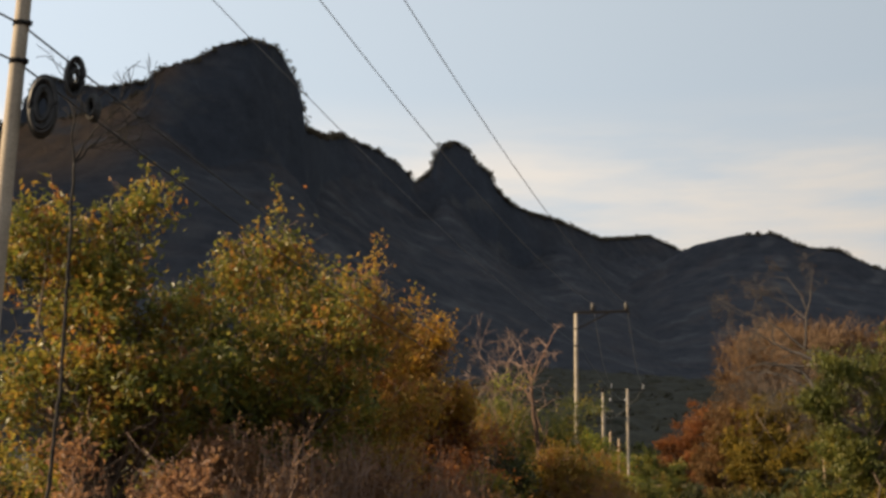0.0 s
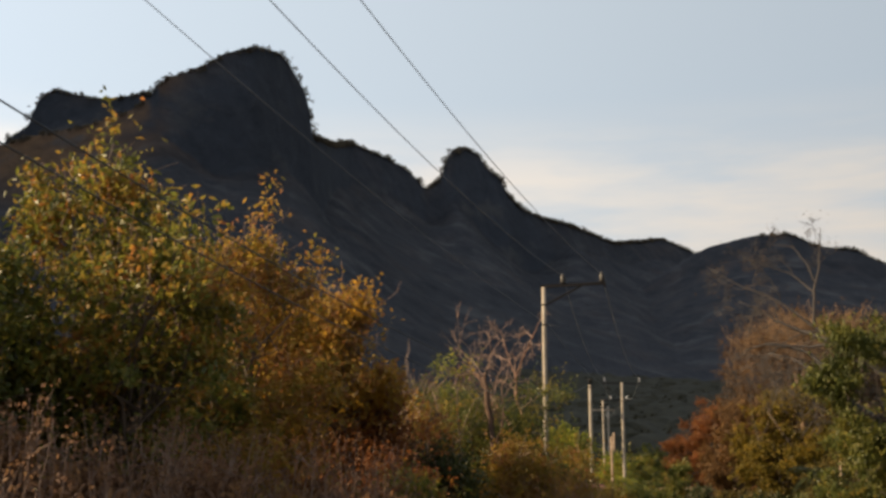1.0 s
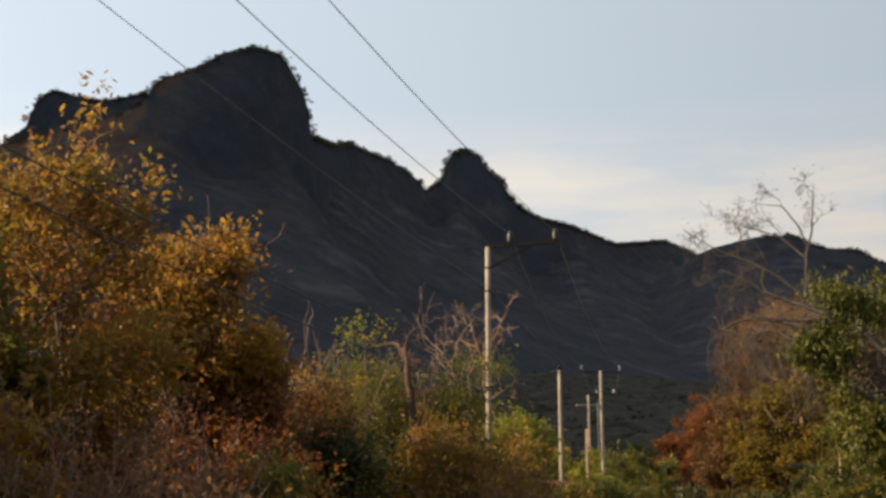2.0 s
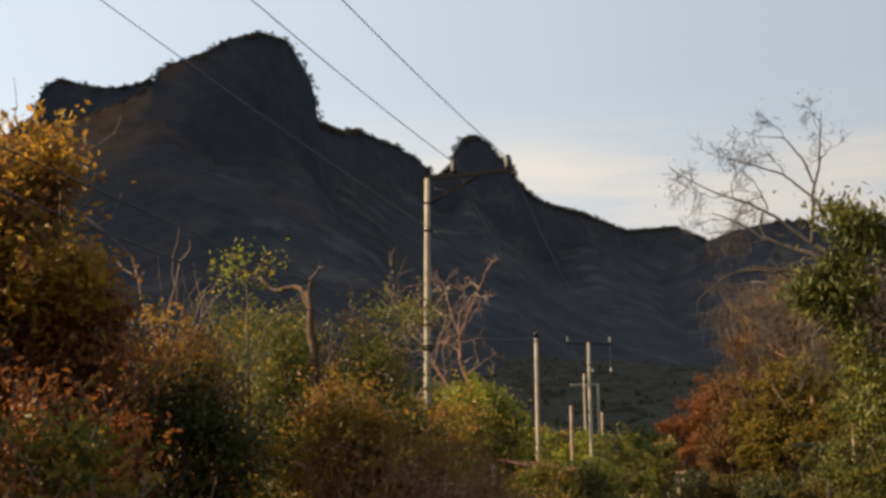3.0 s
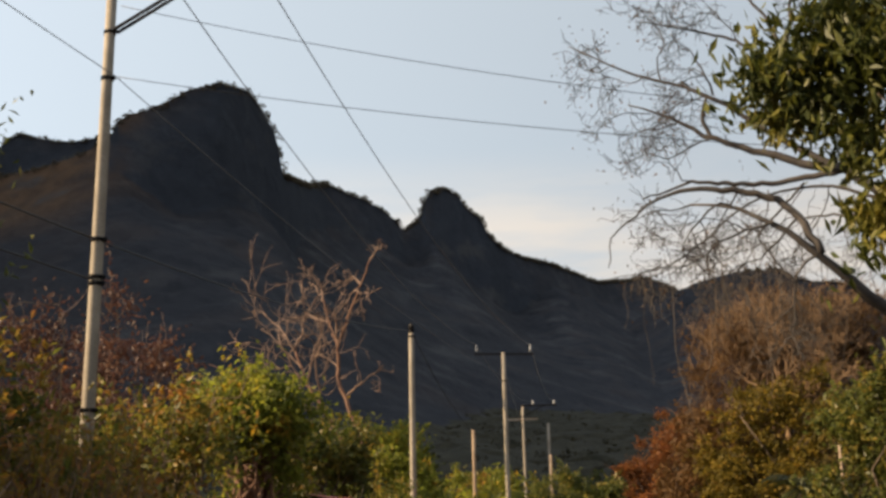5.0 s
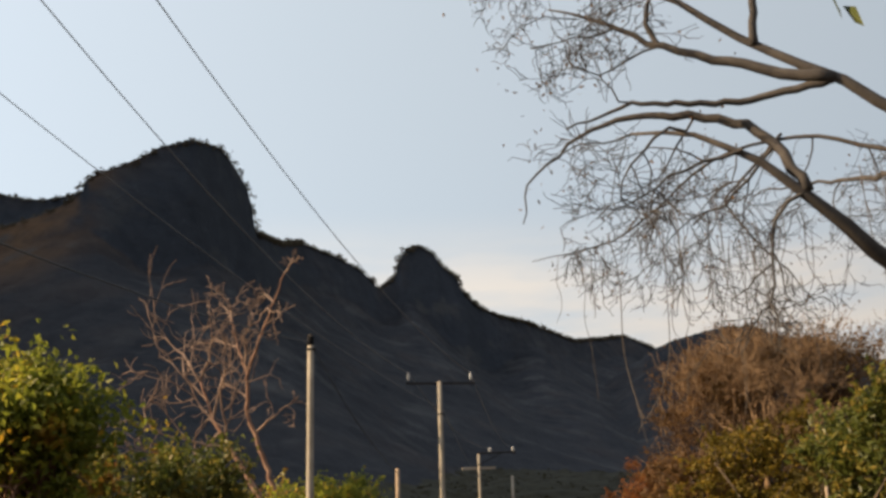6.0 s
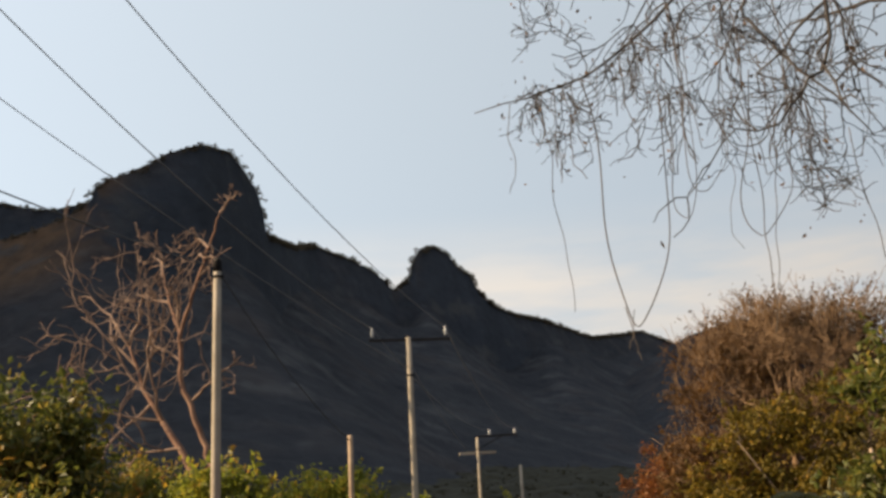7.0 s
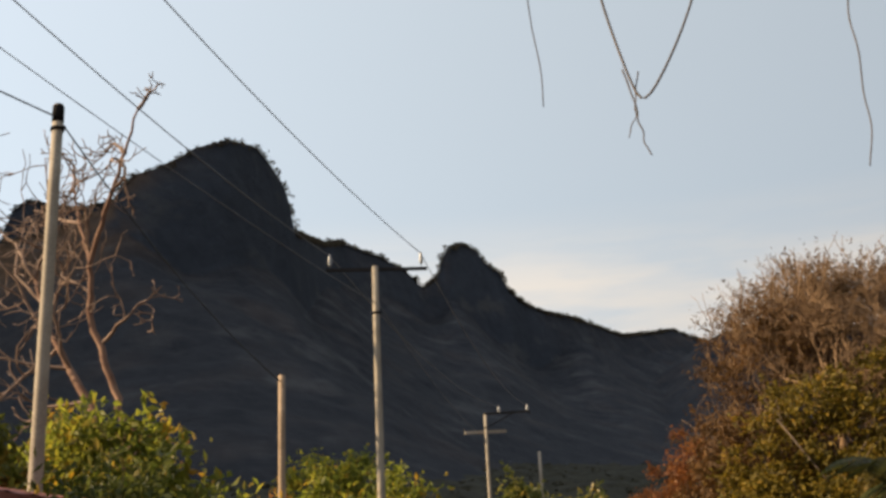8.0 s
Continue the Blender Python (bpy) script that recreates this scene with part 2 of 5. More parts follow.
def mountain_mat():
    m, t, p = material("haze_tinted_scrub_and_rock", 0.95, 0.0, 0.1)
    geo = t.nodes.new("ShaderNodeNewGeometry")
    c = geo.outputs["Position"]
    sepn = t.nodes.new("ShaderNodeSeparateXYZ")
    t.links.new(geo.outputs["Normal"], sepn.inputs[0])
    woods = noise_node(t, c, 0.06, 9.0, 0.72)
    patches = noise_node(t, c, 0.02, 4.0)
    # bluish, low-contrast scrub: the air haze is put into these colours
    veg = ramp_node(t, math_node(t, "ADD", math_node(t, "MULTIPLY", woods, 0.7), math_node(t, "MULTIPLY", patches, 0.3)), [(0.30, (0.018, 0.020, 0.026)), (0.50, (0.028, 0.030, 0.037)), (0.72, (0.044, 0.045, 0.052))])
    grass = ramp_node(t, woods, [(0.30, (0.075, 0.048, 0.031)), (0.70, (0.150, 0.092, 0.054))])
    place = t.nodes.new("ShaderNodeSeparateXYZ")
    t.links.new(c, place.inputs[0])
    west = t.nodes.new("ShaderNodeMapRange")
    west.inputs["From Min"].default_value = -425
    west.inputs["From Max"].default_value = -470
    t.links.new(place.outputs["X"], west.inputs["Value"])
    near = t.nodes.new("ShaderNodeMapRange")
    near.inputs["From Min"].default_value = 720
    near.inputs["From Max"].default_value = 600
    t.links.new(place.outputs["Y"], near.inputs["Value"])
    high = t.nodes.new("ShaderNodeMapRange")
    high.inputs["From Min"].default_value = 185
    high.inputs["From Max"].default_value = 225
    t.links.new(place.outputs["Z"], high.inputs["Value"])
    meadow = math_node(t, "MULTIPLY", math_node(t, "MULTIPLY", west.outputs[0], near.outputs[0]), high.outputs[0])
    sparse = ramp_node(t, patches, [(0.50, (0.0, 0.0, 0.0)), (0.70, (0.12, 0.12, 0.12))])
    tufted = ramp_node(t, patches, [(0.30, (0.45, 0.45, 0.45)), (0.55, (1, 1, 1))])
    veg = mix_node(t, sparse, veg, grass)
    veg = mix_node(t, math_node(t, "MULTIPLY", meadow, tufted), veg, grass)
    # rock carries the same bluish haze tint, lifted to offset shading on steep faces
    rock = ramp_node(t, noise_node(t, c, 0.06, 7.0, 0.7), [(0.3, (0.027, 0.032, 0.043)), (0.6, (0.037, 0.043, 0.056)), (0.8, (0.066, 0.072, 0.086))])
    steep = ramp_node(t, sepn.outputs["Z"], [(0.30, (1, 1, 1)), (0.52, (0, 0, 0))])
    level = t.nodes.new("ShaderNodeMapping")
    level.inputs["Scale"].default_value = (1.0, 1.0, 1.5)
    t.links.new(c, level.inputs[0])
    ledges = noise_node(t, level.outputs[0], 0.021, 6.0, 0.6)
    bare = ramp_node(t, ledges, [(0.55, (0, 0, 0)), (0.68, (0.75, 0.75, 0.75))])
    face = mix_node(t, steep, veg, rock)
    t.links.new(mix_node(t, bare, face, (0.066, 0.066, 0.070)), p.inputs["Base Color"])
    add_bump(t, p, math_node(t, "ADD", woods, math_node(t, "MULTIPLY", ledges, 0.8)), 0.8, 6.0)
    return m


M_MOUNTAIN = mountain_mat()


# ---------------------------------------------------------------- mesh helpers
def mesh_from(name, verts, faces, mat, smooth=False):
    """A mesh from arrays; all faces of one array have the same number of corners."""
    verts, faces = np.asarray(verts, np.float32), np.asarray(faces, np.int32)
    me = bpy.data.meshes.new(name)
    k = faces.shape[1]
    me.vertices.add(len(verts))
    me.vertices.foreach_set("co", verts.ravel())
    me.loops.add(faces.size)
    me.loops.foreach_set("vertex_index", faces.ravel())
    me.polygons.add(len(faces))
    me.polygons.foreach_set("loop_start", np.arange(0, faces.size, k, dtype=np.int32))
    me.polygons.foreach_set("use_smooth", np.full(len(faces), smooth))
    me.update(calc_edges=True)
    me.validate()
    me.materials.append(mat)
    return me


def part(name, me, parent, label=""):
    ob = new(name, me)
    ob.parent = parent
    return tagged(ob, label)


def thing(name, loc, label, category, group="", kind=""):
    ob = new(name)
    ob.empty_display_size = 0.2
    ob.location = loc
    return tagged(ob, label, category, group, kind)


class Tubes:
    """Collects tapered tubes and boxes into one quad mesh."""

    def __init__(self):
        self.v, self.f, self.n = [], [], 0

    def add(self, v, f):
        self.v.append(np.asarray(v, float))
        self.f.append(np.asarray(f, int) + self.n)
        self.n += len(v)

    def tube(self, pts, radii, sides=6, cap=True):
        pts = np.asarray(pts, float)
        k = len(pts)
        radii = np.interp(np.linspace(0, 1, k), np.linspace(0, 1, len(radii)), radii) if len(radii) != k else np.asarray(radii)
        tan = np.gradient(pts, axis=0)
        tan /= np.linalg.norm(tan, axis=1)[:, None] + 1e-9
        ref = np.array([0.0, 0.0, 1.0]) if abs(tan[:, 2]).mean() < 0.8 else np.array([1.0, 0.0, 0.0])
        a = np.cross(tan, ref)
        a /= np.linalg.norm(a, axis=1)[:, None] + 1e-9
        b = np.cross(tan, a)
        ang = np.linspace(0, 2 * np.pi, sides, endpoint=False)
        ring = pts[:, None] + radii[:, None, None] * (np.cos(ang)[None, :, None] * a[:, None] + np.sin(ang)[None, :, None] * b[:, None])
        i, j = np.meshgrid(np.arange(k - 1), np.arange(sides), indexing="ij")
        n = (j + 1) % sides
        f = np.stack([i * sides + j, i * sides + n, (i + 1) * sides + n, (i + 1) * sides + j], -1).reshape(-1, 4)
        v = ring.reshape(-1, 3)
        if cap:
            v = np.vstack([v, pts[:1], pts[-1:]])
            c0, c1 = k * sides, k * sides + 1
            caps = []
            for q in range(0, sides, 2):
                caps.append((c0, (q + 2) % sides, (q + 1) % sides, q))
                caps.append((c1, (k - 1) * sides + q, (k - 1) * sides + (q + 1) % sides, (k - 1) * sides + (q + 2) % sides))
            f = np.vstack([f, caps])
        self.add(v, f)

    def box(self, m, size):
        sx, sy, sz = (s / 2 for s in size)
        v = [m @ Vector((x, y, z)) for x in (-sx, sx) for y in (-sy, sy) for z in (-sz, sz)]
        self.add(v, [(0, 1, 3, 2), (4, 6, 7, 5), (0, 4, 5, 1), (2, 3, 7, 6), (0, 2, 6, 4), (1, 5, 7, 3)])

    def mesh(self, name, mat, smooth=True):
        return mesh_from(name, np.vstack(self.v), np.vstack(self.f), mat, smooth)


def leaf_cloud(rng, centres, length, width, droop=0.0, flat=0.0):
    """Folded leaves, four corners each, at the centres."""
    n = len(centres)
    d = rng.normal(size=(n, 3))
    d[:, 2] = d[:, 2] * (1 - flat) - droop * 1.6
    d /= np.linalg.norm(d, axis=1)[:, None]
    s = np.cross(d, rng.normal(size=(n, 3)))
    s /= np.linalg.norm(s, axis=1)[:, None]
    up = np.cross(s, d)
    ln = length * rng.uniform(0.6, 1.3, (n, 1))
    wd = width * rng.uniform(0.6, 1.3, (n, 1))
    fold = wd * rng.uniform(0.1, 0.45, (n, 1))
    base = centres - d * ln * 0.5
    v = np.stack([base, base + d * ln * 0.45 + s * wd * 0.5 + up * fold, base + d * ln, base + d * ln * 0.45 - s * wd * 0.5 + up * fold], 1)
    k = np.arange(n)[:, None] * 4
    f = np.concatenate([k + [0, 1, 2], k + [0, 2, 3]], 1).reshape(-1, 3)
    return v.reshape(-1, 3), f


def bend(rng, a, b, n=6, sag=0.0, wob=0.08):
    """A wavering line from a to b."""
    a, b = np.asarray(a, float), np.asarray(b, float)
    u = np.linspace(0, 1, n)[:, None]
    p = a + (b - a) * u
    ln = np.linalg.norm(b - a)
    off = rng.normal(size=(n, 3)) * wob * ln * np.sin(np.pi * u)
    p += off
    p[:, 2] += -sag * ln * (4 * u * (1 - u))[:, 0] * -1
    return p


def fbm(p, octaves=4):
    s, a, f = 0.0, 1.0, 1.0
    for _ in range(octaves):
        s += a * noise.noise(Vector(p) * f)
        a *= 0.5
        f *= 2.03
    return s


def ground_z(x, y):
    """Level along the road, rising gently towards the foot of the mountain."""
    s = max(0.0, y - 72.0)
    z = 0.035 * min(s, 90.0) + 0.13 * max(0.0, min(s - 90.0, 420.0))
    d = max(0.0, -x - 40.0)
    return z + 0.10 * min(d, 400.0)


# ---------------------------------------------------------------- plants
def leafy(name, base, lumps, seed, mat, label, category, leaves=9000, size=0.15, per_tip=100, spread=0.29, gap=0.0,
          bark=None, group="", droop=0.1, trunk_r=0.10, limbs=26, twigs=0, ratio=0.45, stem_h=0.25, twig_r=0.016, twig_l=1.0, twig_m=None):
    """A tree or bush: trunk, limbs and twigs that reach into lumps (x, y, z, rx, ry, rz, all from the base), and leaves at their tips."""
    rng = np.random.default_rng(seed)
    th = thing(name, base, label, category, group)
    airy = base[0] < -6 and base[1] < 58
    close = airy and base[1] > 26
    size *= 1.08 if close else 1.36 if airy else 1.4
    gap += 0.07 if airy else 0.0
    leaves = int(leaves * (0.86 if close else 0.64 if airy else 0.85))
    per_tip = per_tip * 0.62 if airy else per_tip
    twigs *= 2 if airy else 1
    lumps = np.asarray(lumps, float)
    vol = lumps[:, 3] * lumps[:, 4] * lumps[:, 5]
    want = int(leaves / per_tip)
    tips = []
    while len(tips) < want:
        l = lumps[rng.choice(len(lumps), p=vol / vol.sum())]
        d = rng.normal(size=3)
        d /= np.linalg.norm(d)
        r = rng.uniform(0.12, 1.0) ** 0.33
        r *= 1.0 + 0.38 * noise.noise(Vector(d) * 2.2 + Vector((seed * 3.1, l[0], l[2])))
        q = l[:3] + d * r * l[3:6]
        if q[2] < 0.15:
            continue
        if noise.noise(Vector(q) * 0.62 + Vector((seed * 1.7, 0, 0))) < gap - 0.20:
            continue
        tips.append(q)
    tips = np.array(tips)
    top = lumps[:, 2].max()
    wood = Tubes()
    stem_top = np.array([lumps[0, 0] * 0.5, lumps[0, 1] * 0.5, top * stem_h + 0.3])
    stem = bend(rng, (0, 0, -0.2), stem_top, 6, 0, 0.05)
    wood.tube(stem, [trunk_r, trunk_r * 0.75], 8)
    order = rng.permutation(len(tips))[:limbs * (2 if airy else 1)]
    for k in order:
        start = stem[rng.integers(3, 6)]
        p = bend(rng, start, tips[k], 7, 0.0, 0.07)
        wood.tube(p, [trunk_r * 0.55, trunk_r * 0.1], 5)
        for _ in range(2):
            m = rng.integers(3, 7)
            q = p[m] + rng.normal(size=3) * (0.5, 0.5, 0.4) + (0, 0, 0.25)
            wood.tube(bend(rng, p[m], q, 4, 0, 0.1), [trunk_r * 0.18, trunk_r * 0.06], 4)
    if twigs:
        fine = Tubes()
        high = tips[np.argsort(-tips[:, 2] + rng.normal(size=len(tips)) * (2.5 if airy else 0.8))][:twigs]
        for q in high:
            e = q + (rng.normal(size=3) * (0.5, 0.5, 0.25) + (0, 0, 0.65)) * twig_l
            fine.tube(bend(rng, q - (0, 0, 0.5 * twig_l), e, 5, 0, 0.08), [twig_r, twig_r * 0.4], 4)
        tagged(part("twig_spray", fine.mesh("twig_spray", twig_m or M_TWIG_PALE), th), kind="stuff")
    part("trunk", wood.mesh("trunk", bark or M_BARK_DARK), th)
    k = rng.integers(0, len(tips), leaves)
    c = tips[k] + rng.normal(size=(leaves, 3)) * (spread * rng.uniform(0.6, 1.5, len(tips)))[k][:, None] * np.array((1, 1, 0.7))
    mid = lumps[:, :3].mean(0)
    outer = tips[rng.integers(0, len(tips), len(tips))]
    way = outer - mid + rng.normal(size=outer.shape) * 0.8 + (0, 0, 0.7 - 1.6 * droop)
    way /= np.linalg.norm(way, axis=1)[:, None]
    far = rng.uniform(0.4, 1.3, (len(outer), 1)) * spread * 3.4
    u = rng.uniform(0.0, 1.0, (len(outer), 15, 1))
    spray = (outer[:, None] + way[:, None] * far[:, None] * u + rng.normal(size=(len(outer), 15, 3)) * 0.06).reshape(-1, 3)
    spray = spray[spray[:, 2] > 0.1]
    v, f = leaf_cloud(rng, np.vstack([c, spray]), size, size * ratio, droop)
    part("crown", mesh_from("crown", v, f, mat), th)
    return th


def branching(rng, tubes, p, d, length, r, depth, spread, lift, kids=3, sides=6, tips=None, bowed=0.0, thin=0.006, curl=0.2):
    """Grows a bare branch and its side branches into tubes."""
    n = 6 if depth > 1 else 4
    pts, q, dd = [np.array(p, float)], np.array(p, float), np.array(d, float)
    for k in range(n):
        dd = dd + rng.normal(size=3) * curl + np.array((0, 0, lift * 0.1 - bowed * 0.1 * k))
        dd /= np.linalg.norm(dd)
        q = q + dd * length / n
        pts.append(q.copy())
    tubes.tube(pts, [r, max(r * 0.45, thin * 0.7)], sides, cap=False)
    if tips is not None and depth <= 1:
        tips.append(q.copy())
    if depth == 0:
        return
    for k in range(kids + (1 if depth > 1 else 0)):
        m = int(rng.integers(2, n + 1))
        side = np.cross(dd, rng.normal(size=3))
        side /= np.linalg.norm(side) + 1e-9
        c = dd + side * spread * rng.uniform(0.6, 1.3)
        c[2] += lift * 0.25
        c /= np.linalg.norm(c)
        branching(rng, tubes, pts[m], c, length * rng.uniform(0.5, 0.75), max(r * 0.5, thin), depth - 1, spread, lift, kids, max(4, sides - 1), tips, bowed, thin, curl)


def bare_tree(name, base, seed, label, trunk, arms, mat, category="tree", group="", depth=3, kids=3, spread=0.55, lift=0.4,
              leaves=0, leaf_m=None, leaf_size=0.1, bowed=0.0, thin=0.006, bark=None, curl=0.2):
    """A leafless tree: trunk = line of points with radii, arms = (start, direction, length, radius) from the base."""
    rng = np.random.default_rng(seed)
    th = thing(name, base, label, category, group)
    tips = []
    for k, (pts, radii) in enumerate(trunk):
        wood = Tubes()
        line = crest(pts, max(0.12, 2.5 * max(radii)))
        line[1:-1] += rng.normal(size=(len(line) - 2, 3)) * min(radii[0], 0.12) * 0.22
        wood.tube(line, radii, 9)
        part("limb" if k else "trunk", wood.mesh("limb", bark or mat), th)
    for p, d, ln, r in arms:
        wood = Tubes()
        d = np.asarray(d, float)
        branching(rng, wood, p, d / np.linalg.norm(d), ln, r, depth, spread, lift, kids, 6, tips, bowed, thin, curl)
        part("branch", wood.mesh("branch", mat), th)
    if leaves:
        tips = np.array(tips)
        c = tips[rng.integers(0, len(tips), leaves)] + rng.normal(size=(leaves, 3)) * 0.25
        v, f = leaf_cloud(rng, c, leaf_size, leaf_size * 0.5, 0.2)
        part("crown", mesh_from("crown", v, f, leaf_m), th)
    return th


def clumps(rng, centres, radii, per=16):
    """Low tufts of foliage, for woods too far off to count."""
    n = len(centres)
    c = np.repeat(centres, per, 0)
    r = np.repeat(radii, per)[:, None]
    d = rng.normal(size=(n * per, 3))
    d /= np.linalg.norm(d, axis=1)[:, None]
    p = c + d * r * rng.uniform(0.3, 1.0, (n * per, 1)) * np.array((1, 1, 0.8))
    a = rng.normal(size=(n * per, 3))
    b = np.cross(a, rng.normal(size=(n * per, 3)))
    a /= np.linalg.norm(a, axis=1)[:, None]
    b /= np.linalg.norm(b, axis=1)[:, None]
    s = r * rng.uniform(0.14, 0.38, (n * per, 1))
    v = np.stack([p - a * s, p + b * s * 0.8, p + a * s, p - b * s * 0.6], 1).reshape(-1, 3)
    k = np.arange(n * per)[:, None] * 4
    f = np.concatenate([k + [0, 1, 2], k + [0, 2, 3]], 1).reshape(-1, 3)
    return v, f


# ---------------------------------------------------------------- ground, road
def build_ground():
    xs = np.concatenate([np.linspace(-3200, -300, 30), np.linspace(-280, 200, 97), np.linspace(230, 3200, 30)])
    ys = np.concatenate([np.linspace(-3200, -120, 28), np.linspace(-110, 400, 103), np.linspace(420, 3200, 40)])
    v = [(x, y, ground_z(x, y) - 0.03 + 0.05 * noise.noise(Vector((x * 0.3, y * 0.3, 0)))) for y in ys for x in xs]
    nx = len(xs)
    f = [(j * nx + i, j * nx + i + 1, (j + 1) * nx + i + 1, (j + 1) * nx + i) for j in range(len(ys) - 1) for i in range(nx - 1)]
    tagged(new("ground", mesh_from("ground", v, f, M_GROUND, True)), "dry brown earth with sparse grass beside the road", "ground", kind="structure")


ROAD_LINE = [(5, -60), (4.6, -30), (4.4, -10), (3.6, 5), (2.2, 18), (0.4, 33), (-2.2, 46.5), (-6, 60), (-11, 75), (-17, 92), (-24, 112), (-33, 140), (-46, 180)]


def road_at(u):
    """Point on the road's middle line, u from 0 to 1, and its sideways direction."""
    k = np.linspace(0, 1, len(ROAD_LINE))
    a = np.array(ROAD_LINE, float)
    p = np.array([np.interp(u, k, a[:, 0]), np.interp(u, k, a[:, 1])])
    q = np.array([np.interp(min(u + 0.01, 1), k, a[:, 0]), np.interp(min(u + 0.01, 1), k, a[:, 1])])
    o = np.array([np.interp(max(u - 0.01, 0), k, a[:, 0]), np.interp(max(u - 0.01, 0), k, a[:, 1])])
    t = (q - o) / np.linalg.norm(q - o)
    return p, np.array([t[1], -t[0]])


def ribbon(name, left, right, lift, mat, label, category):
    v, f = [], []
    n = 160
    for i in range(n):
        p, s = road_at(i / (n - 1))
        for k, (o, dz) in enumerate(((left, -0.15), (left, 0), (right, 0), (right, -0.15))):
            q = p + s * o
            v.append((q[0], q[1], ground_z(q[0], q[1]) + lift + dz))
        if i:
            b = i * 4
            f += [(b - 4 + k, b - 3 + k, b + 1 + k, b + k) for k in range(3)]
    tagged(new(name, mesh_from(name, v, f, mat)), label, category, kind="structure")


# ---------------------------------------------------------------- mountain
# crest of the mountain from the western spur over the butte, the saddle and the pinnacle to the far ridge
SPUR = [(-1000, 600, 236), (-728, 600, 250), (-644, 600, 253), (-591, 600, 256), (-561, 600, 259), (-531, 600, 260), (-503, 600, 262), (-477, 600, 267), (-464, 600, 272)]
BUTTE = [(-458, 600, 284), (-449, 614, 294), (-443, 630, 305), (-436, 644, 318), (-425, 666, 330), (-432, 713, 343), (-436, 742, 338), (-438, 763, 329), (-438, 771, 314), (-441, 782, 300)]
SADDLE = [(-512, 947, 351), (-561, 1076, 398), (-556, 1113, 398), (-550, 1147, 399), (-541, 1195, 393), (-535, 1222, 380)]
PINNACLE = [(-527, 1253, 399), (-524, 1262, 424), (-521, 1275, 441), (-515, 1297, 452), (-502, 1316, 446), (-495, 1326, 430), (-483, 1343, 421), (-477, 1352, 401), (-472, 1386, 391)]
RIDGE = [(-461, 1443, 389), (-447, 1500, 394), (-440, 1614, 403), (-430, 1705, 408), (-413, 1819, 434), (-397, 1899, 454), (-358, 1953, 440), (-297, 2031, 415), (-194, 2100, 388), (0, 2200, 330)]
HUMP = [(-790, 760, 290), (-740, 760, 328), (-718, 760, 337), (-708, 760, 362), (-689, 760, 368), (-660, 760, 357), (-629, 760, 350), (-590, 760, 351), (-540, 740, 330)]
FAR_HILL = [(-360, 1500, 285), (-302, 1500, 317), (-268, 1500, 336), (-241, 1500, 344), (-197, 1500, 352), (-147, 1500, 351), (-113, 1500, 331), (-72, 1500, 324), (-33, 1500, 301), (30, 1500, 277), (300, 1500, 200)]
# added range out of view in the west, placed so its shadow covers mountain and valley
UNSEEN_SHADE_RANGE = [(-850, -330, 100), (-890, -285, 560), (-970, -130, 700), (-1050, 200, 800), (-1150, 600, 940), (-1250, 850, 1000), (-1350, 1050, 1070), (-1600, 1250, 1190), (-1950, 1500, 1350), (-2300, 1750, 1500), (-2600, 2000, 1620)]


def crest(line, step):
    """Even steps along a rounded line through the crest's points."""
    a = np.array(line, float)
    cum = np.r_[0, np.cumsum(np.linalg.norm(np.diff(a, axis=0), axis=1))]
    n = max(12, int(cum[-1] / step))
    u = np.linspace(0, cum[-1], n)
    p = np.stack([np.interp(u, cum, a[:, k]) for k in range(3)], 1)
    p[1:-1] = 0.25 * p[:-2] + 0.5 * p[1:-1] + 0.25 * p[2:]
    return p


def soften(g, first, most):
    """Evens out the rows of a slope along its length, more and more from the crest down to the foot."""
    n, rows = g.shape[:2]
    out = g.copy()
    for j in range(first + 1, rows):
        k = int(most * ((j - first) / (rows - 1 - first)) ** 1.2)
        if k < 1:
            continue
        w = np.hanning(2 * k + 3)
        w /= w.sum()
        pad = np.pad(g[:, j], ((k + 1, k + 1), (0, 0)), mode="edge")
        for c in range(3):
            out[:, j, c] = np.convolve(pad[:, c], w, mode="valid")
    return out


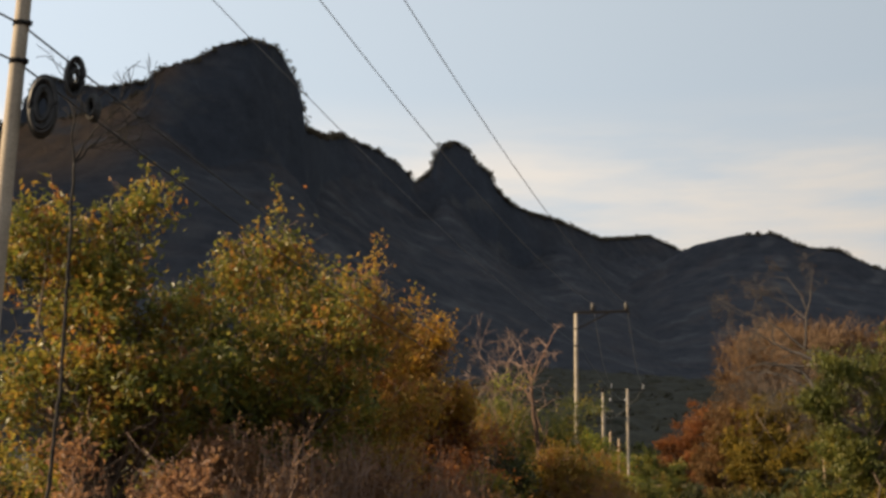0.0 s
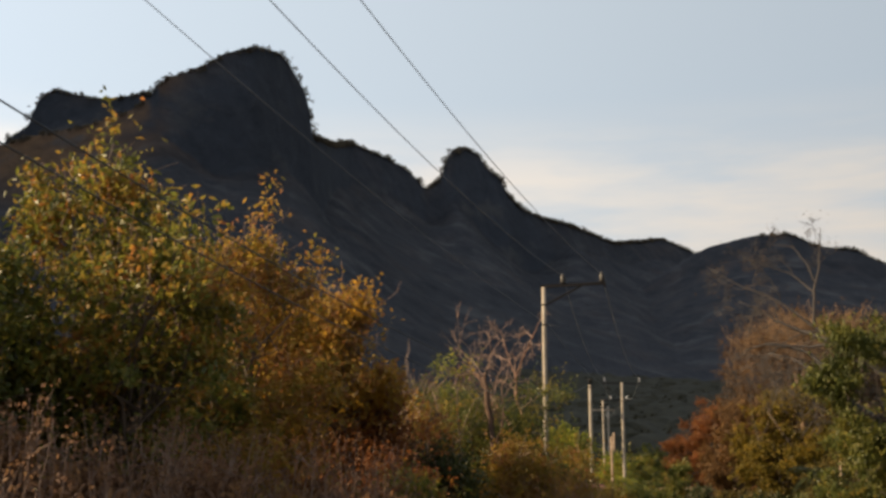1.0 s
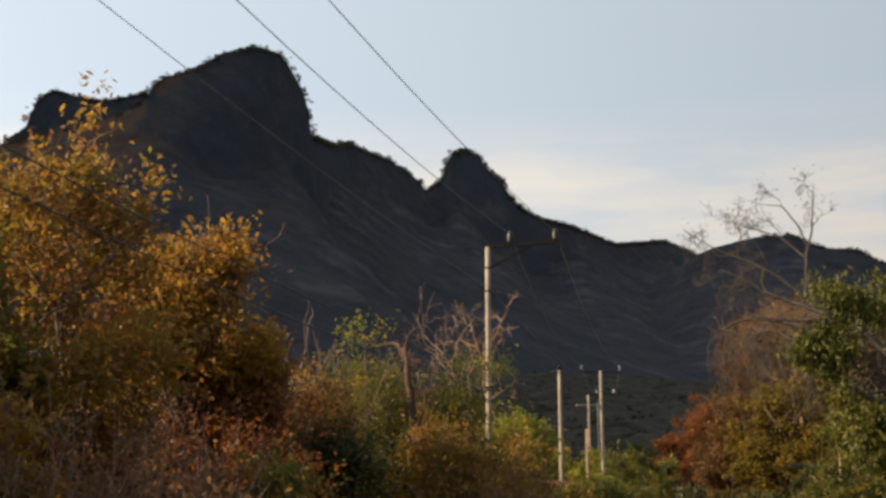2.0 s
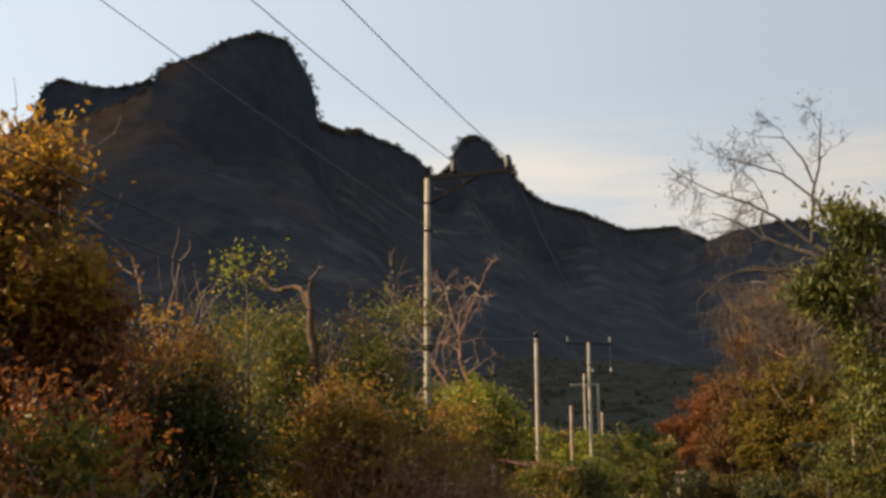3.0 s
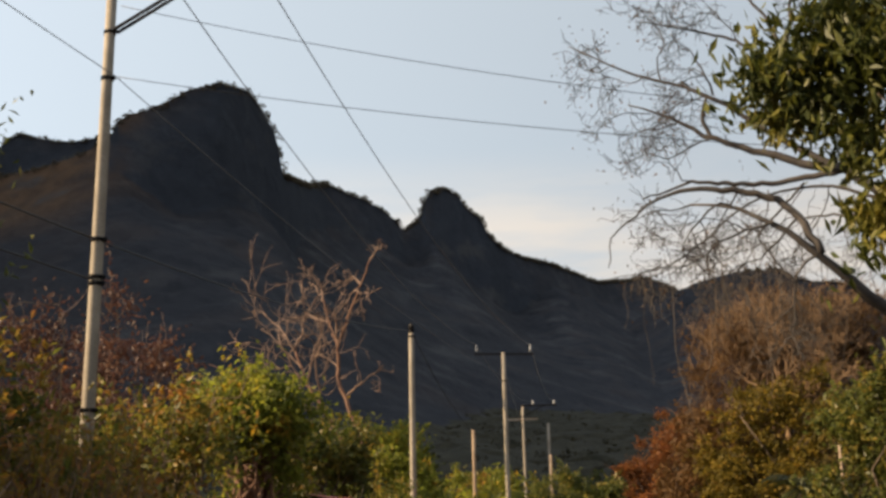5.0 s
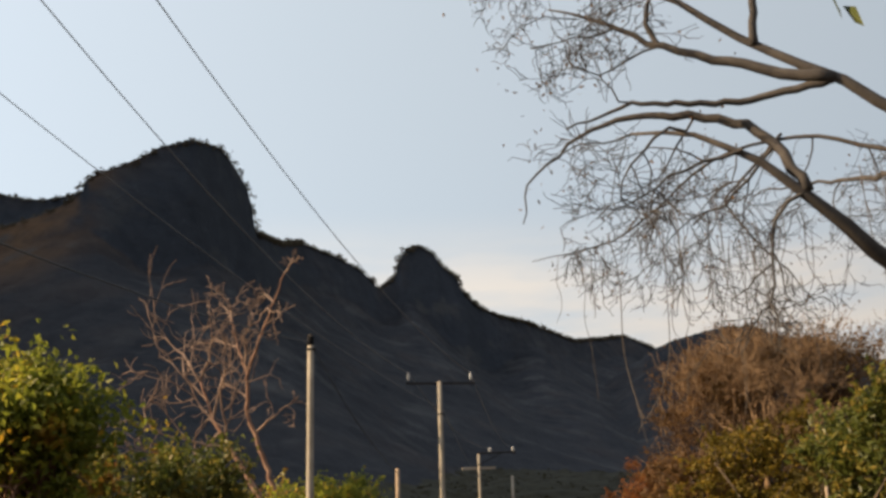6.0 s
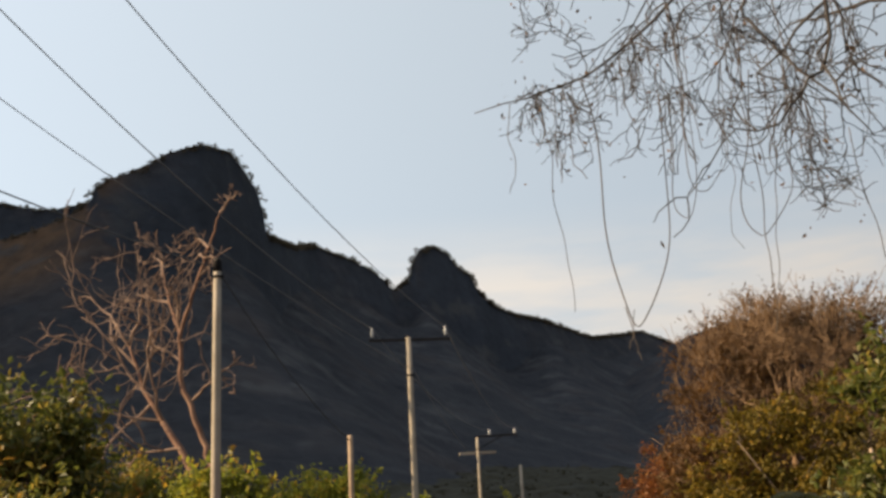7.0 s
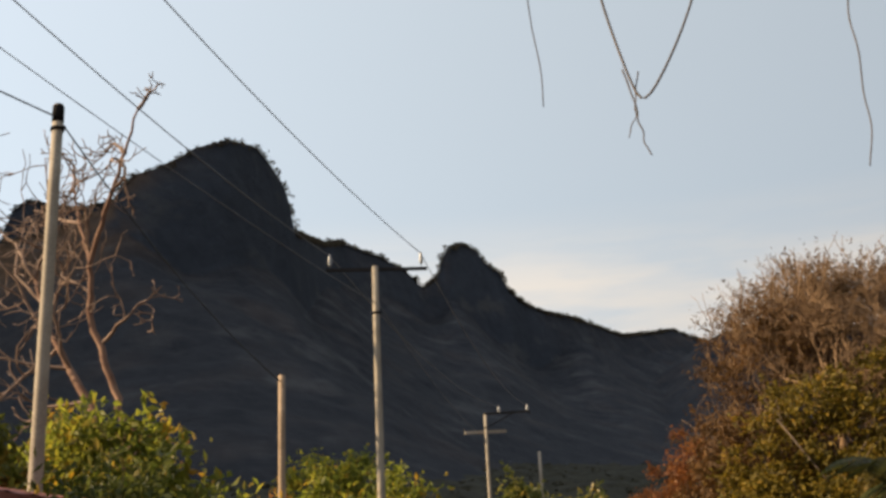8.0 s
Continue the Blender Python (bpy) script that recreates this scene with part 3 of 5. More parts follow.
def ridge_sheet(line, step, run, cliff, rough, seed, aim, rows=130):
    """A slope that falls from the crest towards the road, with a cliff on top, and away behind it.
    cliff: (share of the way, share of the height) along the crest."""
    p = crest(line, step)
    ky, kc = zip(*cliff)
    n, top = len(p), 12
    g, ways, downs = np.zeros((n, rows, 3)), np.zeros((n, 2)), np.zeros(rows)
    for i, q in enumerate(p):
        steep = float(np.interp(i / (n - 1), ky, kc))
        toward = np.array([aim - q[0], -q[1]])
        far = np.linalg.norm(toward)
        toward /= far
        ways[i] = toward
        reach = run * far
        foot = q[:2] + toward * reach
        z0 = min(ground_z(foot[0], foot[1]), q[2] - 30) - 6
        lip = rough * fbm((i * step * 0.16, seed, 0.3), 3) * 0.8
        edge = 0.045 + 0.012 * noise.noise(Vector((i * step * 0.02, seed, 2.0)))
        for j in range(rows):
            if j < top:
                b = 1 - j / top
                x, y = q[:2] - toward * 140.0 * b
                z = q[2] + lip - 105.0 * b ** 1.1
            else:
                b = ((j - top) / (rows - 1 - top)) ** 2.0
                downs[j] = b
                x, y = q[:2] + toward * reach * b
                fall = steep * min(1.0, b / edge) ** 1.3 + (1 - steep) * (1 - (1 - b) ** 1.5)
                z = min(q[2] + lip * (1 - b) ** 6 + (z0 - q[2]) * fall, q[2] + lip - reach * b * 0.10)
            g[i, j] = x, y, z
    g = soften(g, top + 8, int(300 / step))
    for i in range(n):
        for j in range(top + 1, rows):
            x, y, z = g[i, j]
            b = downs[j]
            grow = min(1.0, b / 0.06)
            big = fbm((x * 0.012 + seed, y * 0.012, z * 0.006), 5)
            ledge = fbm((x * 0.004, y * 0.004, z * 0.055 + seed), 3)
            push = grow * (9.0 * big * (1 - 0.6 * b) + 2.6 * ledge * (1 - b))
            g[i, j, :2] += ways[i] * push * 0.9
            crowns = noise.noise(Vector((x * 0.10, y * 0.10, z * 0.10 + seed))) + 0.6 * noise.noise(Vector((x * 0.23, y * 0.23, z * 0.23)))
            g[i, j, 2] += grow * (4.0 * big * (1 - 0.5 * b) + 1.5 * crowns) + rough * 0.6 * fbm((x * 0.11, y * 0.11, seed), 3) * (1 - grow)
    f = [(i * rows + j, (i + 1) * rows + j, (i + 1) * rows + j + 1, i * rows + j + 1) for i in range(n - 1) for j in range(rows - 1)]
    return g.reshape(-1, 3), np.array(f), p


SHEETS = [(SPUR + BUTTE + SADDLE + PINNACLE + RIDGE, 3.2, 0.62, ((0, 0.03), (0.21, 0.04), (0.235, 0.26), (0.27, 0.26), (0.37, 0.12), (0.52, 0.10), (0.55, 0.24), (0.60, 0.22), (0.64, 0.06), (1, 0.05)), 1.7, 1, 220.0),
          (HUMP, 4.0, 0.40, ((0, 0.07), (1, 0.07)), 1.4, 2, 10.0), (FAR_HILL, 6.0, 0.60, ((0, 0.06), (1, 0.06)), 1.8, 7, 10.0), (UNSEEN_SHADE_RANGE, 30.0, 0.45, ((0, 0.05), (1, 0.05)), 4.0, 8, 10.0)]


def build_mountain():
    rng = np.random.default_rng(77)
    verts, faces, n, spots, sizes = [], [], 0, [], []
    for line, step, run, cliff, rough, seed, aim in SHEETS:
        v, f, p = ridge_sheet(line, step, run, cliff, rough, seed, aim)
        verts.append(v)
        faces.append(f + n)
        n += len(v)
        # seed 8 is the unseen shading range and gets no scrub
        if seed == 8:
            continue
        k = rng.integers(int(len(p) * 0.28) if seed == 7 else 0, len(p), int(len(p) * 3.4))
        far = np.linalg.norm(p[k, :2], axis=1) / 800
        spots.append(p[k] + rng.normal(size=(len(k), 3)) * (2.5, 2.5, 0.3) - np.array((0, 0, 1.5)))
        sizes.append(rng.uniform(0.9, 2.5, len(k)) ** 1.3 * np.minimum(far, 1.9))
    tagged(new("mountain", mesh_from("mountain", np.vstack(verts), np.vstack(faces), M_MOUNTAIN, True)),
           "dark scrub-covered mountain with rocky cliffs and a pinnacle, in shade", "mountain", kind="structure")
    v, f = clumps(rng, np.vstack(spots), np.concatenate(sizes), 26)
    tagged(new("mountain_scrub", mesh_from("mountain_scrub", v, f, M_SCRUB)), "dark dry scrub and small trees on the mountain", "scrub", kind="stuff")


def build_far_woods():
    """A closed, uneven canopy over the valley floor with tree tops that stand out of it."""
    rng = np.random.default_rng(12)
    xs, ys = np.arange(-660, 170, 4.0), np.arange(113, 660, 4.0)
    v = []
    for y in ys:
        for x in xs:
            edge = min(1.0, (y - 111) / 12)
            if y < 185:
                edge *= min(1.0, max(0.0, (abs(x + 24 + 0.32 * (y - 112)) - 7) / 8))
            v.append((x + rng.normal() * 0.8, y + rng.normal() * 0.8, ground_z(x, y) - 1.0 + edge * (3.6 + 2.2 * fbm((x * 0.09, y * 0.09, 3.0), 3) + rng.normal() * 0.35)))
    nx = len(xs)
    q = [(j * nx + i, j * nx + i + 1, (j + 1) * nx + i + 1, (j + 1) * nx + i) for j in range(len(ys) - 1) for i in range(nx - 1)]
    tri = np.array([(a, b, c) for a, b, c, d in q] + [(a, c, d) for a, b, c, d in q])
    c, r = [], []
    while len(c) < 1800:
        y = rng.uniform(165, 640)
        x = rng.uniform(-0.95 * y - 20, 0.25 * y)
        c.append((x, y, ground_z(x, y) + 2.6))
        r.append(rng.uniform(1.0, 2.4))
    w, f = clumps(rng, np.array(c), np.array(r), 14)
    me = mesh_from("far_woods", np.vstack([v, w]), np.vstack([tri, f + len(v)]), M_WOODS, True)
    tagged(new("far_woods", me), "dark dry woodland on the valley floor", "woods", kind="stuff")


build_ground()
ribbon("road", -3.4, 3.4, 0.03, M_ASPHALT, "worn grey asphalt country road", "road")
build_mountain()
build_far_woods()


# ---------------------------------------------------------------- poles and wires
def pole_body(th, h, r0, r1, mat, sides=14):
    t = Tubes()
    z = np.linspace(-0.3, h, 7)
    t.tube([(0, 0, k) for k in z], [r0, r1], sides)
    return part("shaft", t.mesh("shaft", mat), th)


def band(th, h, r, z, thick=0.05):
    t = Tubes()
    t.tube([(0, 0, z - thick / 2), (0, 0, z + thick / 2)], [r + 0.012, r + 0.012], 14)
    t.box(pose(r + 0.03, 0, z), (0.06, 0.05, thick))
    return part("clamp", t.mesh("clamp", M_STEEL), th, "dark steel clamp")


def insulator(th, loc, mat, s=1.0):
    """A pin insulator: skirted porcelain on a steel pin."""
    t = Tubes()
    prof = [(0.00, 0.06), (0.05, 0.095), (0.08, 0.075), (0.12, 0.105), (0.16, 0.08), (0.20, 0.092), (0.26, 0.062), (0.31, 0.064), (0.34, 0.03)]
    t.tube([(0, 0, 0.05 + z * s) for z, _ in prof], [r * s for _, r in prof], 12)
    ob = part("insulator", t.mesh("insulator", mat), th, "ribbed porcelain insulator")
    ob.location = loc
    pin = Tubes()
    pin.tube([(0, 0, -0.06), (0, 0, 0.08 * s)], [0.014, 0.014], 6)
    part("pin", pin.mesh("pin", M_STEEL), ob)
    return ob


def beam(name, th, a, b, w, h, mat=None):
    a, b = Vector(a), Vector(b)
    t = Tubes()
    rot = (b - a).to_track_quat("X", "Z").to_matrix().to_4x4()
    t.box(Matrix.Translation((a + b) / 2) @ rot, ((b - a).length, w, h))
    return part(name, t.mesh(name, mat or M_STEEL, False), th)


def line_pole(base, top, arm, label, ins_mat, low=(), ins_size=1.25):
    """A concrete pole with an arm to one side that carries two insulators."""
    h = top - base[2]
    th = thing("utility_pole", base, label, "utility pole", "power line poles")
    pole_body(th, h, 0.112, 0.082, M_CONCRETE)
    ax, ay = arm
    ln = math.hypot(ax, ay)
    ux, uy = ax / ln, ay / ln
    beam("crossarm", th, (-0.12 * ux, -0.12 * uy, h + 0.03), (ax, ay, h + 0.06), 0.09, 0.11)
    for o in (-0.06, 0.06):
        beam("brace", th, (0.1 * ux - o * uy, 0.1 * uy + o * ux, h - 0.72), (1.55 * ux - o * uy, 1.55 * uy + o * ux, h), 0.035, 0.045)
    for d in (0.80, ln - 0.08):
        insulator(th, (ux * d, uy * d, h + 0.06), ins_mat, ins_size)
    band(th, h, 0.087, h - 0.74)
    beam("end_plate", th, (ax - 0.02 * ux, ay - 0.02 * uy, h + 0.0), (ax + 0.05 * ux, ay + 0.05 * uy, h + 0.0), 0.14, 0.20)
    for z in low:
        band(th, h, 0.09 if z > 7 else 0.10, z, 0.06)
    return th


def plain_pole(base, top, r0, r1, mat, label, low=(), category="utility pole"):
    th = thing("utility_pole", base, label, category, "power line poles")
    pole_body(th, top - base[2], r0, r1, mat, 12)
    for z in low:
        band(th, top, r1 + 0.01, z, 0.05)
    return th


def wire(a, b, sag, r, mat, label, name="power_wire", group="overhead wires"):
    a, b = np.asarray(a, float), np.asarray(b, float)
    u = np.linspace(0, 1, 40)[:, None]
    p = (b - a) * u
    p[:, 2] -= 4 * sag * (u * (1 - u))[:, 0]
    t = Tubes()
    t.tube(p, [r, r], 6)
    ob = new(name, t.mesh(name, mat))
    ob.location = a
    return tagged(ob, label, "wire", group)


P0, P1, P2, PD, PE, PF = (-5.44, -4.2), (-10.0, 38.0), (-14.12, 59.37), (-15.7, 73.28), (-15.03, 67.42), (-26.2, 107.4)
ARM1, ARM0, ARMF = (2.42, 0.40), (2.42, 0.45), (2.3, 0.9)
line_pole((*P0, 0), 11.4, ARM0, "grey concrete utility pole with hanging cable coils", M_CERAMIC, (7.6, 7.1))
line_pole((*P1, 0), 10.8, ARM1, "pale concrete utility pole with a steel side arm above bushes", M_CERAMIC, (9.25, 6.55, 5.95, 5.85, 3.9))
p2 = plain_pole((*P2, 0), 9.4, 0.118, 0.084, M_CONCRETE, "bare concrete utility pole beside a leafless tree", (9.0,))
cap = Tubes()
cap.tube([(0, 0, 9.12), (0, 0, 9.38), (0, 0, 9.42)], [0.092, 0.09, 0.07], 14)
part("cap", cap.mesh("cap", M_STEEL), p2, "dark steel pole cap")
plain_pole((*PE, 0), 6.65, 0.085, 0.07, M_WOOD, "short slim utility pole beside a shed")
zf = ground_z(*PF)
pf = line_pole((*PF, zf), 12.85, ARMF, "distant concrete utility pole with a cross-arm", M_GLAZE, (), 1.0)
beam("crossarm", pf, (-1.05, -0.55, 11.85 - zf), (0.85, 0.95, 11.95 - zf), 0.12, 0.16, M_CONCRETE)
pd = thing("utility_pole", (*PD, ground_z(*PD)), "pale concrete utility pole with a level crossarm", "utility pole", "power line poles")
hd = 10.75 - ground_z(*PD)
pole_body(pd, hd, 0.12, 0.085, M_CONCRETE)
beam("crossarm", pd, (-1.2, -0.55, hd - 0.06), (1.2, 0.75, hd - 0.06), 0.08, 0.08, M_DULL)
for d in (-1.1, 1.1):
    slim = insulator(pd, (d, d * 0.5 + 0.05, hd), M_GLAZE)
    slim.scale = (0.55, 0.55, 1.0)
band(pd, hd, 0.10, hd - 1.3)
plain_pole((-2.02, 78.85, ground_z(-2, 78.8)), 6.25, 0.075, 0.06, M_WOOD, "slim pale post at the roadside bushes")
plain_pole((-34.0, 139.0, ground_z(-34, 139)), 15.2, 0.18, 0.13, M_CONCRETE, "far concrete utility pole")
plain_pole((-30.5, 128.0, ground_z(-30, 128)), 11.0, 0.15, 0.11, M_WOOD, "far wooden utility pole")
plain_pole((13.5, 46.0, 0), 8.2, 0.14, 0.11, M_WOOD, "weathered wooden service pole behind the trees")


def arm_points(p, top, arm):
    ln = math.hypot(*arm)
    return [(p[0] + arm[0] / ln * d, p[1] + arm[1] / ln * d, top + 0.42) for d in (0.80, ln - 0.08)]


a0, a1, af = arm_points(P0, 11.4, ARM0), arm_points(P1, 10.8, ARM1), arm_points(PF, 12.85, ARMF)
ad = [(PD[0] - 1.1, PD[1] - 0.5, 11.1), (PD[0] + 1.1, PD[1] + 0.6, 11.1)]
for chain in (a0, a1, ad, af), :
    for k in range(2):
        for s, e, sag in zip(chain, chain[1:], (0.85, 0.95, 0.8)):
            wire(s[k], e[k], sag, 0.0115, M_WIRE, "thin aluminium power wire strung between poles")
neutral = [(P0[0] + 0.2, P0[1], 10.2), (P1[0] + 0.18, P1[1], 9.25), (PD[0] + 0.15, PD[1], 9.6), (PF[0] + 0.15, PF[1], 11.4)]
for s, e in zip(neutral, neutral[1:]):
    wire(s, e, 0.5, 0.008, M_WIRE, "thin aluminium neutral wire strung between poles")
for k in range(2):
    back = (a0[k][0] + 3.2, a0[k][1] - 42, a0[k][2])
    wire(back, a0[k], 0.45, 0.0115, M_WIRE, "thin aluminium power wire strung between poles")
wire((P1[0] + 0.2, P1[1], 10.5), (13.4, 46.0, 7.2), 0.9, 0.006, M_CABLE, "thin service wire crossing over the road", "service_wire")
wire((P1[0] + 0.2, P1[1], 9.25), (13.4, 46.0, 7.0), 0.7, 0.006, M_CABLE, "thin service wire crossing over the road", "service_wire")
cable = [[(P0[0], P0[1], z0), (P1[0], P1[1], z1)] for z0, z1 in ((7.6, 6.55), (7.1, 5.9))]
for s, e in cable:
    wire(s, e, 0.7, 0.013, M_CABLE, "black telephone cable strung between poles", "telephone_cable")
    wire((s[0] + 3.0, s[1] - 30, s[2]), s, 0.6, 0.013, M_CABLE, "black telephone cable strung between poles", "telephone_cable")
wire((P1[0], P1[1], 6.55), (P2[0], P2[1], 9.2), 0.25, 0.013, M_CABLE, "black telephone cable strung between poles", "telephone_cable")
wire((P2[0], P2[1], 9.2), (PE[0], PE[1], 6.5), 0.3, 0.013, M_CABLE, "black telephone cable strung between poles", "telephone_cable")


def cable_coil(loc, radius, turns, tilt, seed):
    """Spare cable wound into a loose hank that hangs from the line."""
    rng = np.random.default_rng(seed)
    n = turns * 28
    a = np.linspace(0, turns * 2 * np.pi, n)
    rr = radius * (0.68 + 0.32 * np.sin(a * 0.113 + seed) + rng.normal(size=n) * 0.006)
    p = np.stack([rr * np.cos(a) * 0.5, 0.07 * np.sin(a * 0.23 + seed), rr * np.sin(a) * 1.15], 1)
    t = Tubes()
    t.tube(p, [0.02, 0.02], 6)
    ob = new("cable_coil", t.mesh("cable_coil", M_CABLE))
    ob.matrix_world = pose(*loc, 0, 0, tilt)
    return tagged(ob, "black spare telephone cable coiled beside the pole", "cable coil", "cable coils")


cable_coil((-5.12, -4.05, 6.55), 0.34, 30, 40, 3)
cable_coil((-4.86, -3.85, 6.95), 0.22, 12, 60, 5)
cable_coil((-4.70, -3.65, 6.62), 0.15, 10, 20, 8)

# ---------------------------------------------------------------- plants along the left verge
leafy("tree", (-12.7, 7.3, 0), [(0.15, 0, 7.7, 1.2, 1.2, 1.3), (-1.5, -0.4, 7.2, 1.6, 1.5, 2.0), (1.0, 0.3, 5.8, 1.7, 1.6, 2.0), (-0.3, 0, 4.2, 2.3, 2.2, 1.7)], 1, M_LEAF_GREEN,
      "tall green-leaved tree with yellowing top beside the pole", "tree", 25000, 0.15, gap=0.06, trunk_r=0.13, twigs=14, limbs=40)
leafy("tree", (-11.1, 12.6, 0), [(0.1, 0, 9.1, 1.0, 1.1, 1.2), (-0.5, 0.2, 7.3, 1.8, 1.6, 1.9), (0.7, -0.2, 5.6, 1.9, 1.8, 1.9), (0, 0, 3.8, 2.1, 2.0, 1.5)], 2, M_LEAF_GREEN,
      "green and olive tree with thin upright twigs on top", "tree", 25000, 0.14, gap=0.06, twigs=30, trunk_r=0.12, limbs=40)
leafy("tree", (-11.6, 19.3, 0), [(0.2, 0, 8.6, 1.2, 1.3, 1.3), (-1.0, 0.3, 6.9, 2.0, 2.0, 2.2), (-0.3, 0, 4.4, 2.3, 2.3, 2.4), (-0.3, 0, 2.0, 2.5, 2.5, 2.0)], 3, M_LEAF_BROWN,
      "drying tree with olive, rust and orange leaves", "tree", 30000, 0.14, gap=0.06, twigs=46, trunk_r=0.11)
leafy("tree", (-12.4, 24.2, 0), [(0.1, 0, 7.5, 1.1, 1.1, 0.9), (-0.5, 0, 6.2, 1.7, 1.6, 1.2), (0.8, 0, 5.5, 1.2, 1.2, 0.9)], 4, M_LEAF_YELLOW,
      "small tree with golden-yellow leaves on top", "tree", 26000, 0.14, gap=0.10, twigs=24, trunk_r=0.10, stem_h=0.5)
leafy("tree", (-11.5, 24.6, 0), [(-0.4, 0, 4.4, 1.8, 1.7, 1.5), (0.9, 0.3, 4.0, 1.5, 1.4, 1.3), (0.4, 0, 2.8, 2.2, 2.1, 1.9), (0, 0, 1.3, 2.3, 2.2, 1.4)], 58, M_LEAF_RED,
      "small rust-brown tree with tangled branches", "tree", 22000, 0.13, gap=0.24, twigs=50, trunk_r=0.11, limbs=34)
leafy("bush", (-11.0, 27.6, 0), [(0, 0, 3.9, 1.5, 1.4, 1.4), (-0.5, 0.6, 2.4, 2.0, 2.0, 1.9), (0.4, 0, 1.2, 2.0, 2.0, 1.3)], 5, M_LEAF_BROWN,
      "dry brown bush of tangled twigs", "bush", 16000, 0.13, gap=0.2, twigs=50, trunk_r=0.07)
leafy("bush", (-10.6, 26.8, 0), [(0.3, 0, 3.1, 0.9, 0.9, 0.8), (0.8, 0.3, 2.5, 0.9, 0.9, 0.9), (-0.6, 0, 2.5, 1.1, 1.0, 1.0), (0, 0, 1.2, 1.6, 1.6, 1.1)], 51, M_LEAF_SHADE,
      "blackish green shrub in the thicket", "bush", 16000, 0.15, gap=0.06, twigs=6, trunk_r=0.07)
leafy("tree", (-10.2, 32.3, 0), [(-1.7, 0.2, 5.7, 1.2, 1.1, 0.5), (1.3, 0, 5.8, 1.4, 1.1, 0.5), (0.2, 0, 4.7, 2.2, 1.8, 0.8), (-0.8, 0.2, 3.4, 1.6, 1.6, 1.0), (0.9, 0.2, 2.6, 2.0, 2.0, 1.6), (-0.4, 0, 1.4, 2.2, 2.0, 1.4)], 6, M_LEAF_DARK,
      "feathery dark green tree in the roadside thicket", "tree", 30000, 0.12, gap=0.08, trunk_r=0.12, bark=M_BARK, ratio=0.4)
bare_tree("snag", (-10.0, 31.6, 0), 61, "dead snag with one pale twisted limb",
          [([(0.25, 0.1, -0.2), (0.1, 0.1, 2.0), (0.22, 0.0, 3.6), (0.0, 0.1, 5.0), (-0.1, 0.1, 5.9), (-0.3, 0.2, 6.5)], [0.13, 0.115, 0.10, 0.10, 0.11, 0.07]),
           ([(-0.15, 0.2, 6.0), (-0.5, 0.25, 6.62), (-0.8, 0.3, 6.72), (-1.05, 0.3, 6.55), (-1.35, 0.3, 6.66), (-1.6, 0.25, 6.92)], [0.085, 0.07, 0.055, 0.05, 0.045, 0.035]),
           ([(-0.25, 0.2, 6.3), (-0.15, 0.15, 6.7), (-0.2, 0.2, 6.85)], [0.06, 0.045, 0.02]),
           ([(0.15, 0.0, 4.0), (0.5, -0.1, 4.7), (0.55, -0.1, 5.3)], [0.05, 0.04, 0.015])],
          [((-1.6, 0.25, 6.9), (-0.9, -0.2, 0.2), 0.4, 0.018), ((-0.2, 0.2, 6.8), (0.5, 0.2, 0.8), 0.3, 0.016)],
          M_TWIG, "dead tree", depth=1, kids=2, spread=0.6, lift=0.1, bark=M_SNAG)
bare_tree("sapling", (-10.2, 29.2, 0), 62, "slender sapling with a tuft of yellow-green leaves on top", [([(0, 0, -0.1), (0.1, 0.05, 3.4), (-0.1, 0.1, 6.2)], [0.035, 0.03, 0.02])],
          [((-0.1, 0.1, 6.2), (-0.6, 0.2, 0.6), 0.5, 0.014), ((-0.1, 0.1, 6.1), (0.6, 0.1, 0.7), 0.5, 0.014), ((-0.1, 0.1, 6.2), (0.0, -0.4, 0.8), 0.5, 0.014)],
          M_BARK_DARK, "sapling", "", depth=1, kids=2, spread=0.6, lift=0.1, leaves=230, leaf_m=M_LEAF_LIME, leaf_size=0.13)
bare_tree("sapling", (-6.5, -1.8, 0), 79, "thin dark leafless sapling behind the cable coils", [([(0, 0, -0.1), (0.07, 0.07, 3.6), (0.0, 0.03, 6.6)], [0.03, 0.026, 0.02])],
          [((0.0, 0.03, 6.6), (-0.3, -0.1, 1.0), 0.9, 0.016), ((0.0, 0.03, 6.6), (0.7, 0.45, 0.8), 0.9, 0.016), ((0.0, 0.03, 6.6), (0.2, 0.1, 1.0), 0.9, 0.016)], M_BARK_BLACK, "sapling", "bare saplings", depth=3, kids=3, spread=0.6, lift=0.3)
for k, (x, y, h) in enumerate(((-11.2, 27.6, 6.9), (-11.9, 28.6, 6.8), (-10.6, 28.9, 6.1), (-12.6, 30.2, 6.5))):
    bare_tree("sapling", (x, y, 0), 70 + k, "thin pale leafless sapling rising from the thicket", [([(0, 0, -0.1), (0.1, 0.1, h * 0.4), (-0.1, 0.05, h * 0.7)], [0.05, 0.04, 0.03])],
              [((-0.1, 0.05, h * 0.7), (-0.25, 0.1, 1.0), h * 0.3, 0.025), ((0.0, 0.1, h * 0.6), (0.45, 0, 1.0), h * 0.3, 0.022)], M_TWIG, "sapling", "bare saplings", depth=1, kids=2, spread=0.5, lift=0.7)
leafy("bush", (-8.2, 30.9, 0), [(0.3, 0.3, 3.2, 1.5, 1.4, 1.2), (0, 0, 1.5, 1.8, 1.7, 1.3)], 7, M_LEAF_BROWN,
      "brown bush with ochre leaves", "bush", 16000, 0.14, gap=0.2, twigs=16, trunk_r=0.07)
